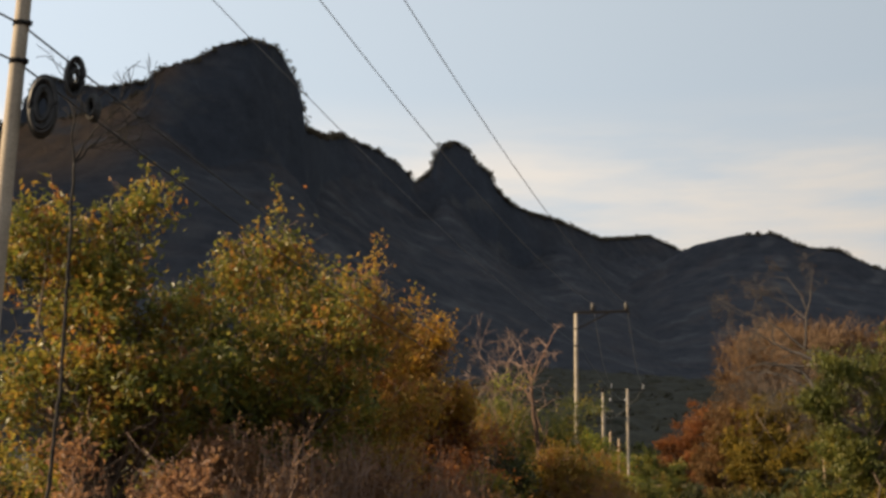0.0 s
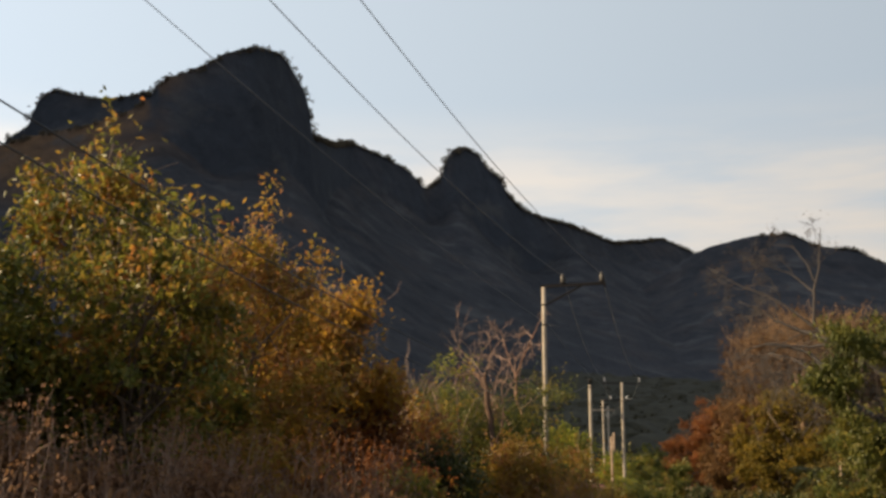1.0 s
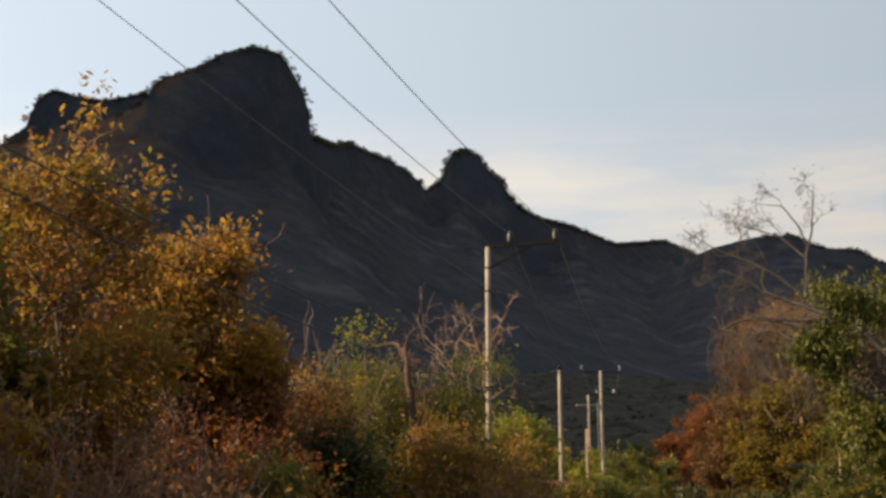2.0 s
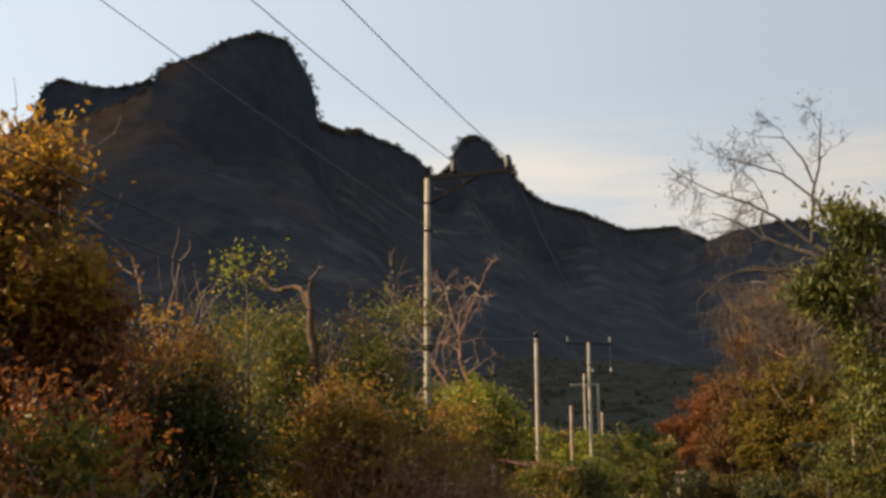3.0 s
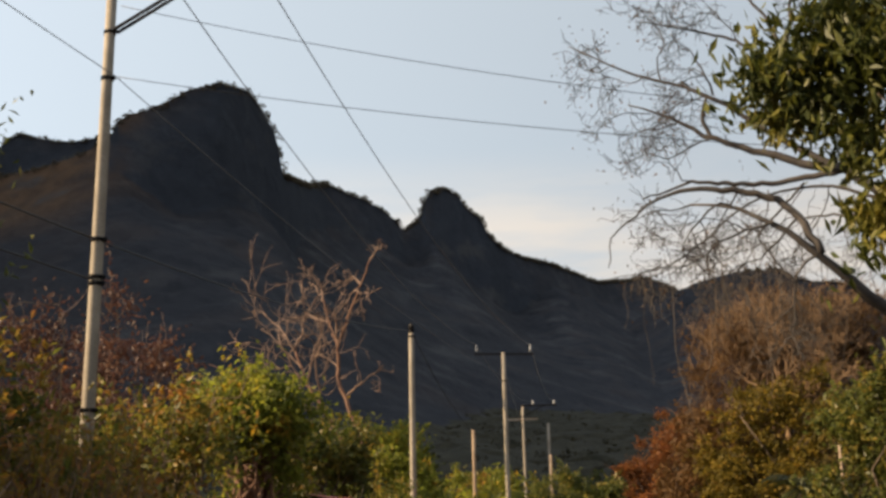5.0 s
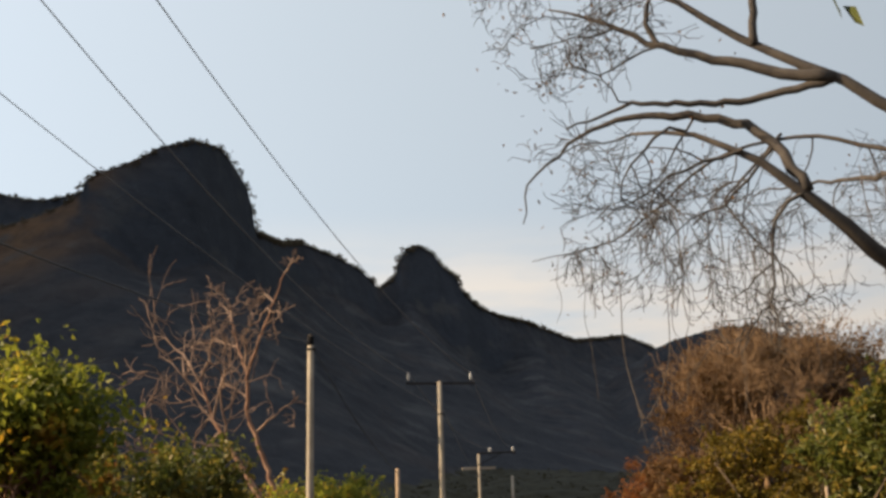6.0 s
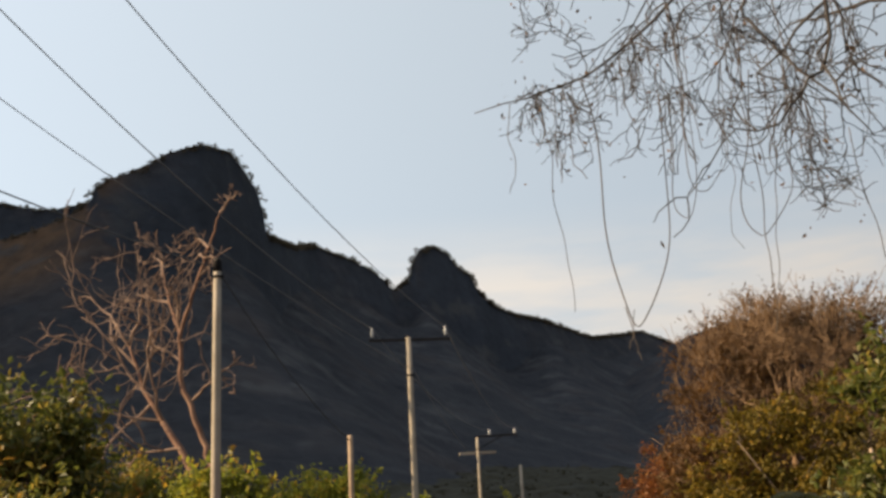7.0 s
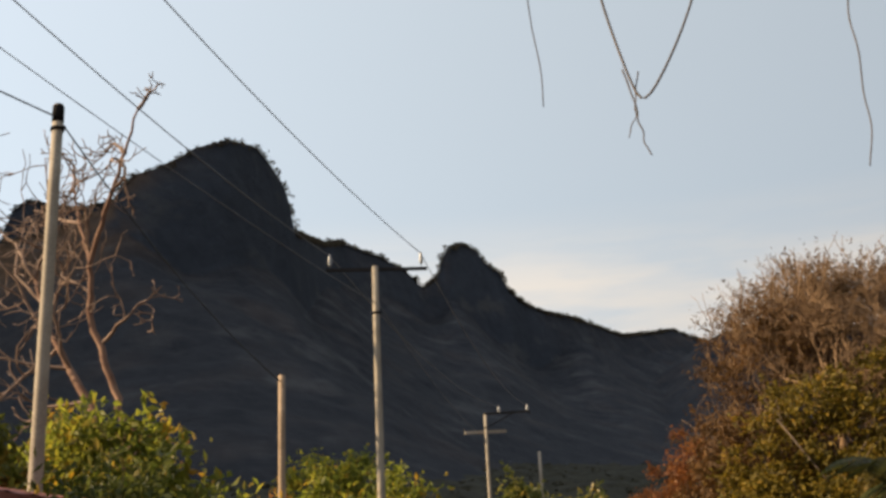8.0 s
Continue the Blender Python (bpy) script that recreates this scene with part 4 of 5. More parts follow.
leafy("tree", (-12.6, 34.4, 0), [(-0.2, 0, 4.9, 1.4, 1.3, 0.9), (0.6, 0.6, 4.2, 1.8, 1.8, 1.2), (-0.8, 0, 3.2, 1.9, 1.9, 1.5), (0, 0, 1.8, 2.4, 2.2, 1.7)], 8, M_LEAF_DARK,
      "dark green tree with glossy leaves behind the pole", "tree", 21000, 0.16, gap=0.2, trunk_r=0.10, twigs=10)
leafy("bush", (-9.4, 35.2, 0), [(0, 0, 2.7, 1.4, 1.3, 1.0), (0.3, 0.8, 1.9, 1.8, 1.7, 1.3), (0, 0, 1.2, 2.0, 2.0, 1.2)], 9, M_LEAF_GREEN,
      "olive bush with glossy leaves round the pole foot", "bush", 16000, 0.16, gap=0.15, twigs=18, trunk_r=0.07)
leafy("bush", (-10.3, 39.6, 0), [(0, 0, 3.3, 1.4, 1.4, 1.2), (0, 0, 1.6, 1.9, 1.9, 1.5)], 52, M_LEAF_GREEN,
      "green bush behind the pole foot", "bush", 9000, 0.15, gap=0.15, twigs=10, trunk_r=0.06)
leafy("bush", (-19.0, 48.5, 0), [(0.3, 0, 7.6, 1.7, 1.7, 1.2), (-2.2, 0, 7.2, 1.7, 1.7, 1.4), (1.6, 0, 6.0, 1.7, 1.7, 1.6), (-0.3, 0, 4.6, 2.6, 2.4, 2.0), (0, 0, 2.2, 2.9, 2.8, 2.0)], 10, M_LEAF_PLUM,
      "bush smothered in dark reddish dry vines", "bush", 17000, 0.15, gap=0.15, twigs=46, trunk_r=0.09, droop=0.5)
leafy("bush", (-11.2, 45.0, 0), [(-0.3, 0, 4.6, 0.8, 0.8, 0.65), (0.9, 1.0, 4.1, 0.8, 0.8, 0.65), (0.2, 0.5, 3.8, 0.8, 0.8, 0.5)], 11, M_LEAF_LIME,
      "bright green broad-leaved bush", "bush", 15000, 0.15, gap=0.02, trunk_r=0.10, ratio=0.55, bark=M_TWIG_RED, droop=0.4, stem_h=0.62, limbs=34)
leafy("bush", (-14.6, 53.4, 0), [(0.6, 0, 4.8, 1.1, 1.1, 0.8), (-0.6, 1.2, 4.0, 1.4, 1.4, 1.0), (-0.4, 0.4, 2.0, 1.5, 1.6, 1.5)], 12, M_LEAF_DARK,
      "green bush beside the shed", "bush", 12000, 0.19, gap=0.2, trunk_r=0.08)
leafy("tree", (-12.6, 10.4, 0), [(0, 0, 5.6, 1.4, 1.3, 1.5), (0.3, 0.2, 3.8, 1.8, 1.7, 1.4)], 56, M_LEAF_DARK,
      "dark green tree in the thicket beside the first pole", "tree", 13000, 0.14, gap=0.04, trunk_r=0.10, twigs=20)
leafy("tree", (-12.6, 15.8, 0), [(0, 0, 6.4, 1.5, 1.4, 1.5), (0.2, 0.2, 4.5, 1.9, 1.8, 1.6)], 57, M_LEAF_OLIVE,
      "olive tree in the middle of the thicket", "tree", 15000, 0.14, gap=0.04, trunk_r=0.10, twigs=30)
for k, (x, y, h) in enumerate(((-10.6, 5.2, 3.0), (-9.0, 11.6, 2.8), (-8.4, 17.2, 2.6))):
    leafy("bush", (x, y, 0), [(0, 0, h * 0.7, 1.4, 1.4, h * 0.3), (0.3, 0.4, h * 0.35, 1.7, 1.7, h * 0.35)], 245 + k, M_LEAF_MAROON, "tangled dry maroon shrub at the verge", "bush", 8000, 0.13, gap=0.15, twigs=80, trunk_r=0.05, group="verge shrubs", limbs=18)
# thicket behind and between them
THICKET = [(-21, 8.5, 3.6), (-23, 14, 3.8), (-27, 10, 4.2), (-19.5, 18.5, 3.4), (-30, 17, 4.4), (-27, 22, 3.2), (-24, 31, 3.4), (-22, 38, 3.6), (-19.5, 44, 3.8), (-20, 49, 4.2), (-16.2, 54, 4.2), (-24, 54, 5.0), (-27, 61, 5.6), (-30, 68, 6.2)]
for k, (x, y, h) in enumerate(THICKET):
    leafy("bush", (x, y, 0), [(0, 0, h * 0.72, 2.0, 2.0, h * 0.26), (0.8, 0.5, h * 0.4, 2.6, 2.6, h * 0.36), (-0.6, 0, 1.2, 3.0, 3.0, 1.4)], 200 + k, (M_LEAF_BROWN, M_LEAF_OLIVE, M_LEAF_DARK, M_LEAF_OLIVE)[k % 4],
          ("dry brown bush in the thicket", "olive bush in the thicket", "dark green bush in the thicket", "ochre and olive bush in the thicket")[k % 4], "bush", 8500, 0.2, gap=0.12, twigs=24, trunk_r=0.08, group="thicket bushes", limbs=16)
VERGE = [(-9.6, 8.6, 3.4), (-8.8, 14.4, 3.2), (-8.8, 19.6, 3.0), (-9.6, 22.4, 3.0), (-7.4, 30.2, 2.6), (-7.8, 33.6, 1.9), (-8.8, 41.6, 1.6)]
for k, (x, y, h) in enumerate(VERGE):
    leafy("bush", (x, y, 0), [(0, 0, h * 0.7, 1.5, 1.5, h * 0.3), (0.3, 0.4, h * 0.35, 1.9, 1.9, h * 0.35)], 230 + k, (M_LEAF_MAROON, M_LEAF_BROWN, M_LEAF_RED, M_LEAF_OLIVE)[k % 4],
          ("tangled dry maroon shrub at the verge", "tangled dry brown shrub at the verge", "reddish dry shrub at the verge", "olive shrub at the verge")[k % 4], "bush", 8000, 0.14, gap=0.2, twigs=90, trunk_r=0.05, group="verge shrubs", limbs=18)

def dry_weeds(name, label, x0, x1, y0, y1, count, low, high, seed, mat, leaf):
    """A stand of tall thin stalks with a few small leaves each."""
    rng = np.random.default_rng(seed)
    stalks, spots = Tubes(), []
    for _ in range(count):
        x, y, h = rng.uniform(x0, x1), rng.uniform(y0, y1), rng.uniform(low, high)
        lean = rng.normal(size=2) * 0.16 * h
        line = bend(rng, (x, y, -0.1), (x + lean[0], y + lean[1], h), 6, 0, 0.03)
        stalks.tube(line, [0.014, 0.005], 4, cap=False)
        for k in range(2):
            q = line[rng.integers(2, 5)]
            e = q + np.array((*rng.normal(size=2) * 0.28, rng.uniform(0.2, 0.6)))
            stalks.tube(bend(rng, q, e, 4, 0, 0.06), [0.008, 0.004], 4, cap=False)
            spots.append(e)
        spots += [line[3], line[4], line[5], line[5]]
    spots = np.repeat(np.array(spots), 3, 0)
    v, f = leaf_cloud(rng, spots + rng.normal(size=spots.shape) * 0.09, 0.10, 0.045, 0.2)
    th = thing(name, (0, 0, 0), label, "weeds", "", "stuff")
    part("stalk", stalks.mesh("stalk", mat), th)
    part("leaf", mesh_from("leaf", v, f, leaf), th)


dry_weeds("dry_weeds", "tall dry rust-brown weeds along the verge", -8.6, -6.6, 29.0, 36.5, 420, 1.4, 3.3, 911, M_TWIG_TAN, M_LEAF_BROWN)
dry_weeds("dry_weeds", "tangled dry maroon weeds along the verge", -9.6, -7.2, 6.0, 20.0, 480, 0.9, 3.6, 912, M_TWIG_PALE, M_LEAF_MAROON)
dry_weeds("dry_weeds", "yellowing weeds below the pole", -9.4, -7.4, 37.0, 43.5, 200, 0.8, 2.2, 913, M_TWIG_TAN, M_LEAF_OLIVE)

# leafless tree behind the bare pole
fan = [((-3.0, 0.1, 8.4), (-1.2, -0.2, 0.3), 2.0), ((-3.0, 0.1, 8.4), (0.2, -0.6, 1.0), 2.0), ((-3.5, 0.2, 9.1), (-1.3, 0.1, 0.05), 2.3), ((-3.9, 0.2, 9.6), (-1.2, -0.3, 0.5), 2.2),
       ((-3.9, 0.2, 9.6), (0.5, -0.4, 1.0), 2.1), ((-4.2, 0.25, 10.4), (-1.0, 0.2, 0.7), 1.9), ((-4.6, 0.3, 11.2), (-0.6, -0.2, 1.0), 1.6), ((-4.6, 0.3, 11.2), (0.5, 0.2, 1.0), 1.7),
       ((-2.2, 0.0, 7.4), (-1.1, 0.3, -0.05), 1.8), ((-2.0, -0.4, 9.6), (-0.8, 0.1, 0.9), 2.2), ((-1.7, -0.3, 8.8), (0.9, 0.2, 0.6), 1.5), ((-1.9, -0.6, 11.2), (-0.3, 0.3, 1.0), 1.7),
       ((-2.4, -0.5, 12.2), (-0.7, 0.2, 0.8), 1.4), ((-2.8, -0.4, 13.2), (-0.2, 0.1, 1.0), 1.0), ((-1.0, -0.9, 12.8), (0.9, 0.1, 0.5), 1.3), ((-0.5, -1.1, 13.6), (-0.3, 0.0, 1.0), 1.0), ((0.1, -1.4, 14.6), (0.4, -0.1, 0.9), 0.6)]
bare_tree("tree", (-20.3, 70.2, 0), 21, "tall leafless grey-brown tree with a fan of bare branches",
          [([(0, 0, -0.2), (0.1, 0, 2.5), (-0.3, 0, 4.6)], [0.24, 0.20, 0.17]),
           ([(-0.3, 0, 4.5), (-1.6, 0, 6.4), (-3.0, 0.1, 8.4), (-3.9, 0.2, 9.6), (-4.6, 0.3, 11.2)], [0.16, 0.14, 0.11, 0.08, 0.04]),
           ([(-0.2, 0, 4.6), (-1.1, -0.2, 7.2), (-2.0, -0.4, 9.6), (-1.9, -0.6, 11.2), (-1.0, -0.9, 12.8), (0.1, -1.4, 14.6)], [0.11, 0.10, 0.09, 0.075, 0.055, 0.025]),
           ([(-1.9, -0.6, 11.0), (-2.4, -0.5, 12.2), (-2.8, -0.4, 13.4)], [0.06, 0.05, 0.025])],
          [(p, d, ln * (1.6 if p[0] < -2.9 else 1.05), 0.06) for p, d, ln in fan],
          M_TWIG_PALE, depth=3, kids=2, spread=0.75, lift=0.35, thin=0.019, bark=M_TWIG_RED, curl=0.27)

# ---------------------------------------------------------------- bushes beyond the bare pole
leafy("bush", (-21.0, 60.5, 0), [(0, 0, 5.6, 1.9, 1.8, 1.4), (-2.0, -1, 6.2, 1.9, 1.8, 1.5), (1.8, 1.0, 3.8, 2.0, 2.0, 1.7), (0, 0, 2, 3.4, 3, 2)], 13, M_LEAF_GREEN,
      "broad green bush in front of a leafless tree", "bush", 20000, 0.19, gap=0.15, trunk_r=0.09)
leafy("bush", (-17.4, 64.6, 0), [(0, 0, 4.4, 1.6, 1.5, 1.3), (-1.6, 1, 4.0, 1.7, 1.7, 1.4), (1.0, 1.6, 3.4, 1.2, 1.2, 1.2), (0, 0, 1.8, 2.6, 2.4, 1.8)], 14, M_LEAF_LIME,
      "yellow-green bush behind the bare pole", "bush", 15000, 0.2, gap=0.15, trunk_r=0.07)
leafy("tree", (-25.0, 74.0, ground_z(-25, 74)), [(0, 0, 6.4, 2.4, 2.2, 1.6), (0, 0, 3.6, 2.8, 2.6, 2.6)], 53, M_LEAF_OLIVE, "brown-olive tree behind the leafless tree", "tree", 11000, 0.2, gap=0.2, trunk_r=0.1, twigs=20)
leafy("tree", (-18.6, 77.8, ground_z(-18, 78)), [(0, 0, 4.0, 1.9, 1.9, 1.7), (0, 0, 2, 2.2, 2.2, 1.8)], 15, M_LEAF_LIME, "round yellow-green tree behind the shed", "tree", 9000, 0.19, gap=0.1, trunk_r=0.09)
leafy("tree", (-47.6, 128.2, ground_z(-47.6, 128.2)), [(0, 0, 9.6, 4.0, 4.0, 2.8), (1.5, 0, 6.6, 4.0, 3.6, 3.2), (-1.5, 0, 4.5, 4.0, 3.6, 4.0)], 16, M_LEAF_LIME, "round bright green tree in the valley", "tree", 14000, 0.34, gap=0.1, trunk_r=0.2, spread=0.5)
leafy("tree", (-70, 178, ground_z(-70, 178)), [(0, 0, 7.5, 6.0, 5.0, 3.2), (2, 0, 4.4, 6, 5, 4)], 17, M_LEAF_DARK, "dark round tree on the slope", "tree", 12000, 0.45, gap=0.1, trunk_r=0.25, spread=0.6)
leafy("bush", (-17.0, 88.0, ground_z(-17, 88)), [(0, 0, 3.6, 2.8, 2.4, 1.9), (1.8, 0.8, 4.2, 1.4, 1.4, 1.3), (0, 0, 1.6, 3.2, 2.8, 1.7)], 18, M_LEAF_DARK, "dark green roadside bush", "bush", 12000, 0.2, gap=0.1, trunk_r=0.09)
for k, (x, y, h) in enumerate(((-30, 92, 6.5), (-38, 104, 7.5), (-27, 118, 7), (-44, 112, 8), (-36, 124, 8), (-30, 146, 8), (-52, 142, 8))):
    leafy("tree", (x, y, ground_z(x, y)), [(0, 0, h * 0.6, 3.0, 2.8, h * 0.36), (1.0, 0, h * 0.3, 3.4, 3.2, h * 0.3)], 260 + k, (M_LEAF_BROWN, M_LEAF_OLIVE, M_LEAF_DARK)[k % 3],
          ("brown dry tree in the valley", "olive tree in the valley", "dark green tree in the valley")[k % 3], "tree", 7000, 0.3, gap=0.12, twigs=20, trunk_r=0.12, group="valley trees", spread=0.45)

# ---------------------------------------------------------------- right side
leafy("tree", (-21.6, 137.0, ground_z(-21, 136)), [(0, 0, 10.2, 2.6, 2.6, 2.4), (2.2, 0.5, 7.4, 3.2, 3.0, 3.2), (-1.6, 0, 5.4, 3.4, 3.2, 4.0)], 31, M_LEAF_RED, "rust-red dry tree beside the road bend", "tree", 20000, 0.28, gap=0.12, twigs=40, trunk_r=0.2, spread=0.4)
leafy("tree", (-9.4, 117.0, ground_z(-9.8, 117)), [(0, 0, 11.4, 3.2, 3.0, 2.2), (-3.0, -0.6, 8.0, 2.4, 2.4, 2.8), (3.4, 0, 10.2, 3.4, 3.0, 3.0), (0, 0, 5.0, 5.2, 4.0, 4.8)], 32, M_LEAF_AUTUMN, "yellow-green tree under a bare fan-shaped tree", "tree", 26000, 0.27, gap=0.15, twigs=30, trunk_r=0.2, spread=0.45)
leafy("tree", (-14.0, 121.0, ground_z(-14, 121)), [(0, 0, 8.6, 3.4, 3.0, 4.0), (-2.0, 0, 5.0, 3.2, 3.0, 4.0), (2.0, -1, 3.6, 3.0, 3.0, 3.0)], 34, M_LEAF_STRAW, "straw-brown dry tree beside the red one", "tree", 18000, 0.26, gap=0.12, twigs=60, trunk_r=0.18, spread=0.45)
leafy("tree", (-8.6, 124.0, ground_z(-9, 124)), [(-4.3, 0, 15.6, 3.9, 3.0, 5.0), (1.0, 0, 16.8, 5.6, 3.0, 4.6), (8.0, 1, 16.2, 5.0, 3.0, 5.0), (-5.6, 0, 8.0, 3.6, 3.0, 6.4), (2.0, 0, 7.0, 8.0, 3.4, 6.0)], 35, M_LEAF_STRAW,
      "dense dome of dry brown twigs behind the yellow-green tree", "tree", 64000, 0.26, gap=-0.06, twigs=900, trunk_r=0.3, spread=0.6, ratio=0.24, twig_r=0.032, twig_l=2.4, twig_m=M_TWIG_TAN, per_tip=50)
bare_tree("tree", (-8.4, 120.0, ground_z(-8.4, 120)), 33, "broad leafless brown tree with a fan of fine twigs",
          [([(0, 0, -0.2), (0.1, 0, 5.0), (0.0, 0, 12.6)], [0.32, 0.28, 0.22])],
          [((0, 0, 11.6), (-1.1, -0.2, 0.9), 4.6, 0.12), ((0, 0, 12.6), (-0.5, 0, 1.0), 4.6, 0.12), ((0, 0, 12.6), (0.3, 0, 1.0), 4.8, 0.12), ((0, 0, 11.8), (1.0, 0.2, 1.0), 5.0, 0.12),
           ((0, 0, 10.6), (1.3, 0, 0.6), 5.4, 0.11), ((0, 0, 12.4), (0, 0.4, 1.0), 4.4, 0.11), ((0, 0, 11.0), (-0.8, 0.4, 0.9), 4.6, 0.11),
           ((0, 0, 10.0), (1.0, -0.5, 0.5), 4.8, 0.10), ((0, 0, 12.2), (0.7, -0.3, 1.0), 4.8, 0.11)],
          M_TWIG_TAN, depth=4, kids=4, spread=0.6, lift=0.3, leaves=3500, leaf_m=M_LEAF_STRAW, leaf_size=0.17, thin=0.022)

# big roadside tree whose limbs reach over the road
big_limbs, big_arms = [], []


def limb(points, radii, *arms):
    """One limb of the big tree and the side branches (start, direction, length, radius) that leave it."""
    big_limbs.append((points, radii))
    big_arms.extend(arms)


limb([(5.4, 3.4, -0.2), (5.1, 3.2, 2.2), (4.6, 3.0, 4.4)], [0.44, 0.38, 0.33])
limb([(4.6, 3.0, 4.3), (2.8, 2.4, 5.4), (1.2, 1.4, 6.4), (0.0, 0.4, 7.5), (-0.85, 0.1, 8.3), (-1.7, 0.2, 8.8), (-2.6, 0.4, 9.0)], [0.2, 0.18, 0.16, 0.14, 0.09, 0.05, 0.025],
     ((-0.85, 0.1, 8.3), (-1.0, -0.3, 0.2), 1.9, 0.035),
     ((-1.7, 0.2, 8.8), (-0.8, -0.5, 0.1), 1.7, 0.03),
     ((-2.6, 0.4, 9.0), (-1.0, 0.2, -0.2), 1.4, 0.02))
limb([(4.6, 3.0, 4.2), (3.6, 1.4, 6.4), (2.0, 0.6, 8.2), (0.6, 0.3, 9.3), (-0.5, 0.3, 10.1), (-1.9, 0.3, 11.4), (-3.0, 0.3, 11.9), (-4.2, 0.3, 12.5), (-5.1, 0.3, 13.2)], [0.22, 0.17, 0.14, 0.11, 0.085, 0.065, 0.045, 0.028, 0.012],
     ((-1.9, 0.3, 11.4), (-0.5, 0, 0.9), 1.4, 0.03),
     ((-3.0, 0.3, 11.9), (-0.6, 0.1, 0.9), 1.2, 0.022),
     ((-4.2, 0.3, 12.5), (-1.0, 0, 0.1), 0.9, 0.014),
     ((-3.4, 0.3, 12.1), (-1.0, 0.1, -0.1), 1.3, 0.016),
     ((-2.4, 0.3, 11.7), (-1.0, -0.2, -0.1), 1.5, 0.02),
     ((-4.7, 0.3, 12.9), (-0.9, 0.1, 0.6), 0.7, 0.01))
limb([(0.6, 0.3, 9.3), (-0.3, 0.35, 9.6), (-1.1, 0.3, 10.0), (-2.0, 0.3, 10.4), (-2.7, 0.3, 10.9), (-3.8, 0.3, 11.5)], [0.1, 0.09, 0.075, 0.055, 0.035, 0.015],
     ((-2.7, 0.3, 10.9), (-0.9, 0.2, -0.1), 1.4, 0.02),
     ((-2.0, 0.3, 10.4), (-1.0, 0, -0.2), 1.6, 0.022),
     ((-3.3, 0.3, 11.2), (-1.0, -0.1, 0.2), 1.1, 0.014))
limb([(-2.0, 0.3, 10.4), (-2.2, 0.3, 10.9), (-2.05, 0.3, 11.4)], [0.05, 0.045, 0.03],
     ((-2.05, 0.3, 11.3), (-0.5, 0, 0.9), 1.2, 0.02))
limb([(-0.5, 0.3, 10.1), (-0.4, 0.3, 11.9), (-0.1, 0.3, 12.9), (0.0, 0.3, 13.9), (0.05, 0.3, 14.7)], [0.07, 0.06, 0.045, 0.03, 0.012],
     ((-0.1, 0.3, 12.9), (0.6, 0, 0.8), 1.1, 0.02),
     ((0.0, 0.3, 13.9), (-0.5, 0, 0.8), 0.9, 0.015))
limb([(-0.35, 0.3, 12.2), (-0.6, 0.3, 13.0), (-1.2, 0.3, 13.9), (-2.1, 0.4, 14.1)], [0.04, 0.035, 0.025, 0.01],
     ((-1.2, 0.3, 13.9), (-0.4, 0, 0.9), 0.9, 0.014),
     ((-2.1, 0.4, 14.1), (-0.9, 0, 0.3), 0.8, 0.01))
limb([(-0.4, 0.3, 11.7), (-1.3, 0.3, 12.6), (-2.4, 0.3, 13.1), (-3.5, 0.3, 13.5)], [0.045, 0.035, 0.025, 0.01],
     ((-2.4, 0.3, 13.1), (-0.7, 0, 0.8), 1.0, 0.016),
     ((-1.3, 0.3, 12.6), (-0.4, 0, 0.9), 1.2, 0.02),
     ((-2.9, 0.3, 13.3), (-1.0, 0, 0), 1.0, 0.012))
limb([(0.0, 0.4, 7.6), (-0.4, 0.6, 8.5), (-0.8, 0.8, 9.0), (-1.6, 0.8, 9.3), (-2.5, 0.8, 9.5), (-3.5, 0.8, 9.35), (-4.5, 0.8, 8.6), (-4.6, 0.8, 7.9)], [0.09, 0.085, 0.08, 0.07, 0.05, 0.03, 0.02, 0.01],
     ((0.0, 0.4, 7.6), (-1.0, 0.1, -0.1), 2.0, 0.035),
     ((-0.4, 0.6, 8.5), (-0.9, -0.2, -0.2), 2.0, 0.03),
     ((-1.6, 0.8, 9.3), (-0.8, 0.2, -0.5), 1.8, 0.022))
limb([(0.6, 0.3, 9.3), (-0.6, 0.5, 9.25), (-1.7, 0.3, 9.3), (-2.5, 0.3, 9.5), (-3.6, 0.2, 9.2)], [0.07, 0.06, 0.05, 0.035, 0.015],
     ((-2.5, 0.3, 9.5), (-0.9, -0.2, 0.2), 1.4, 0.018))
limb([(4.6, 3.0, 4.3), (3.6, 4.6, 7.2), (2.0, 5.8, 9.8), (0.0, 6.2, 10.8), (-1.5, 6.0, 10.8), (-2.9, 6.0, 10.0), (-3.5, 6.0, 9.4), (-4.5, 6.0, 9.0), (-6.0, 6.0, 8.9)], [0.17, 0.13, 0.1, 0.07, 0.05, 0.036, 0.028, 0.02, 0.008],
     ((-2.9, 6.0, 10.0), (-0.6, 0.2, -0.5), 1.4, 0.016),
     ((-3.5, 6.0, 9.4), (-0.3, -0.4, -0.8), 1.2, 0.014),
     ((-4.5, 6.0, 9.0), (-0.7, 0.3, 0.4), 0.8, 0.012),
     ((0.0, 6.2, 10.8), (-0.2, -0.4, -0.9), 1.9, 0.02),
     ((1.0, 6.0, 10.3), (0.1, 0.2, -1.0), 1.9, 0.02),
     ((-1.5, 6.0, 10.8), (-0.5, -0.6, -0.6), 1.9, 0.02))
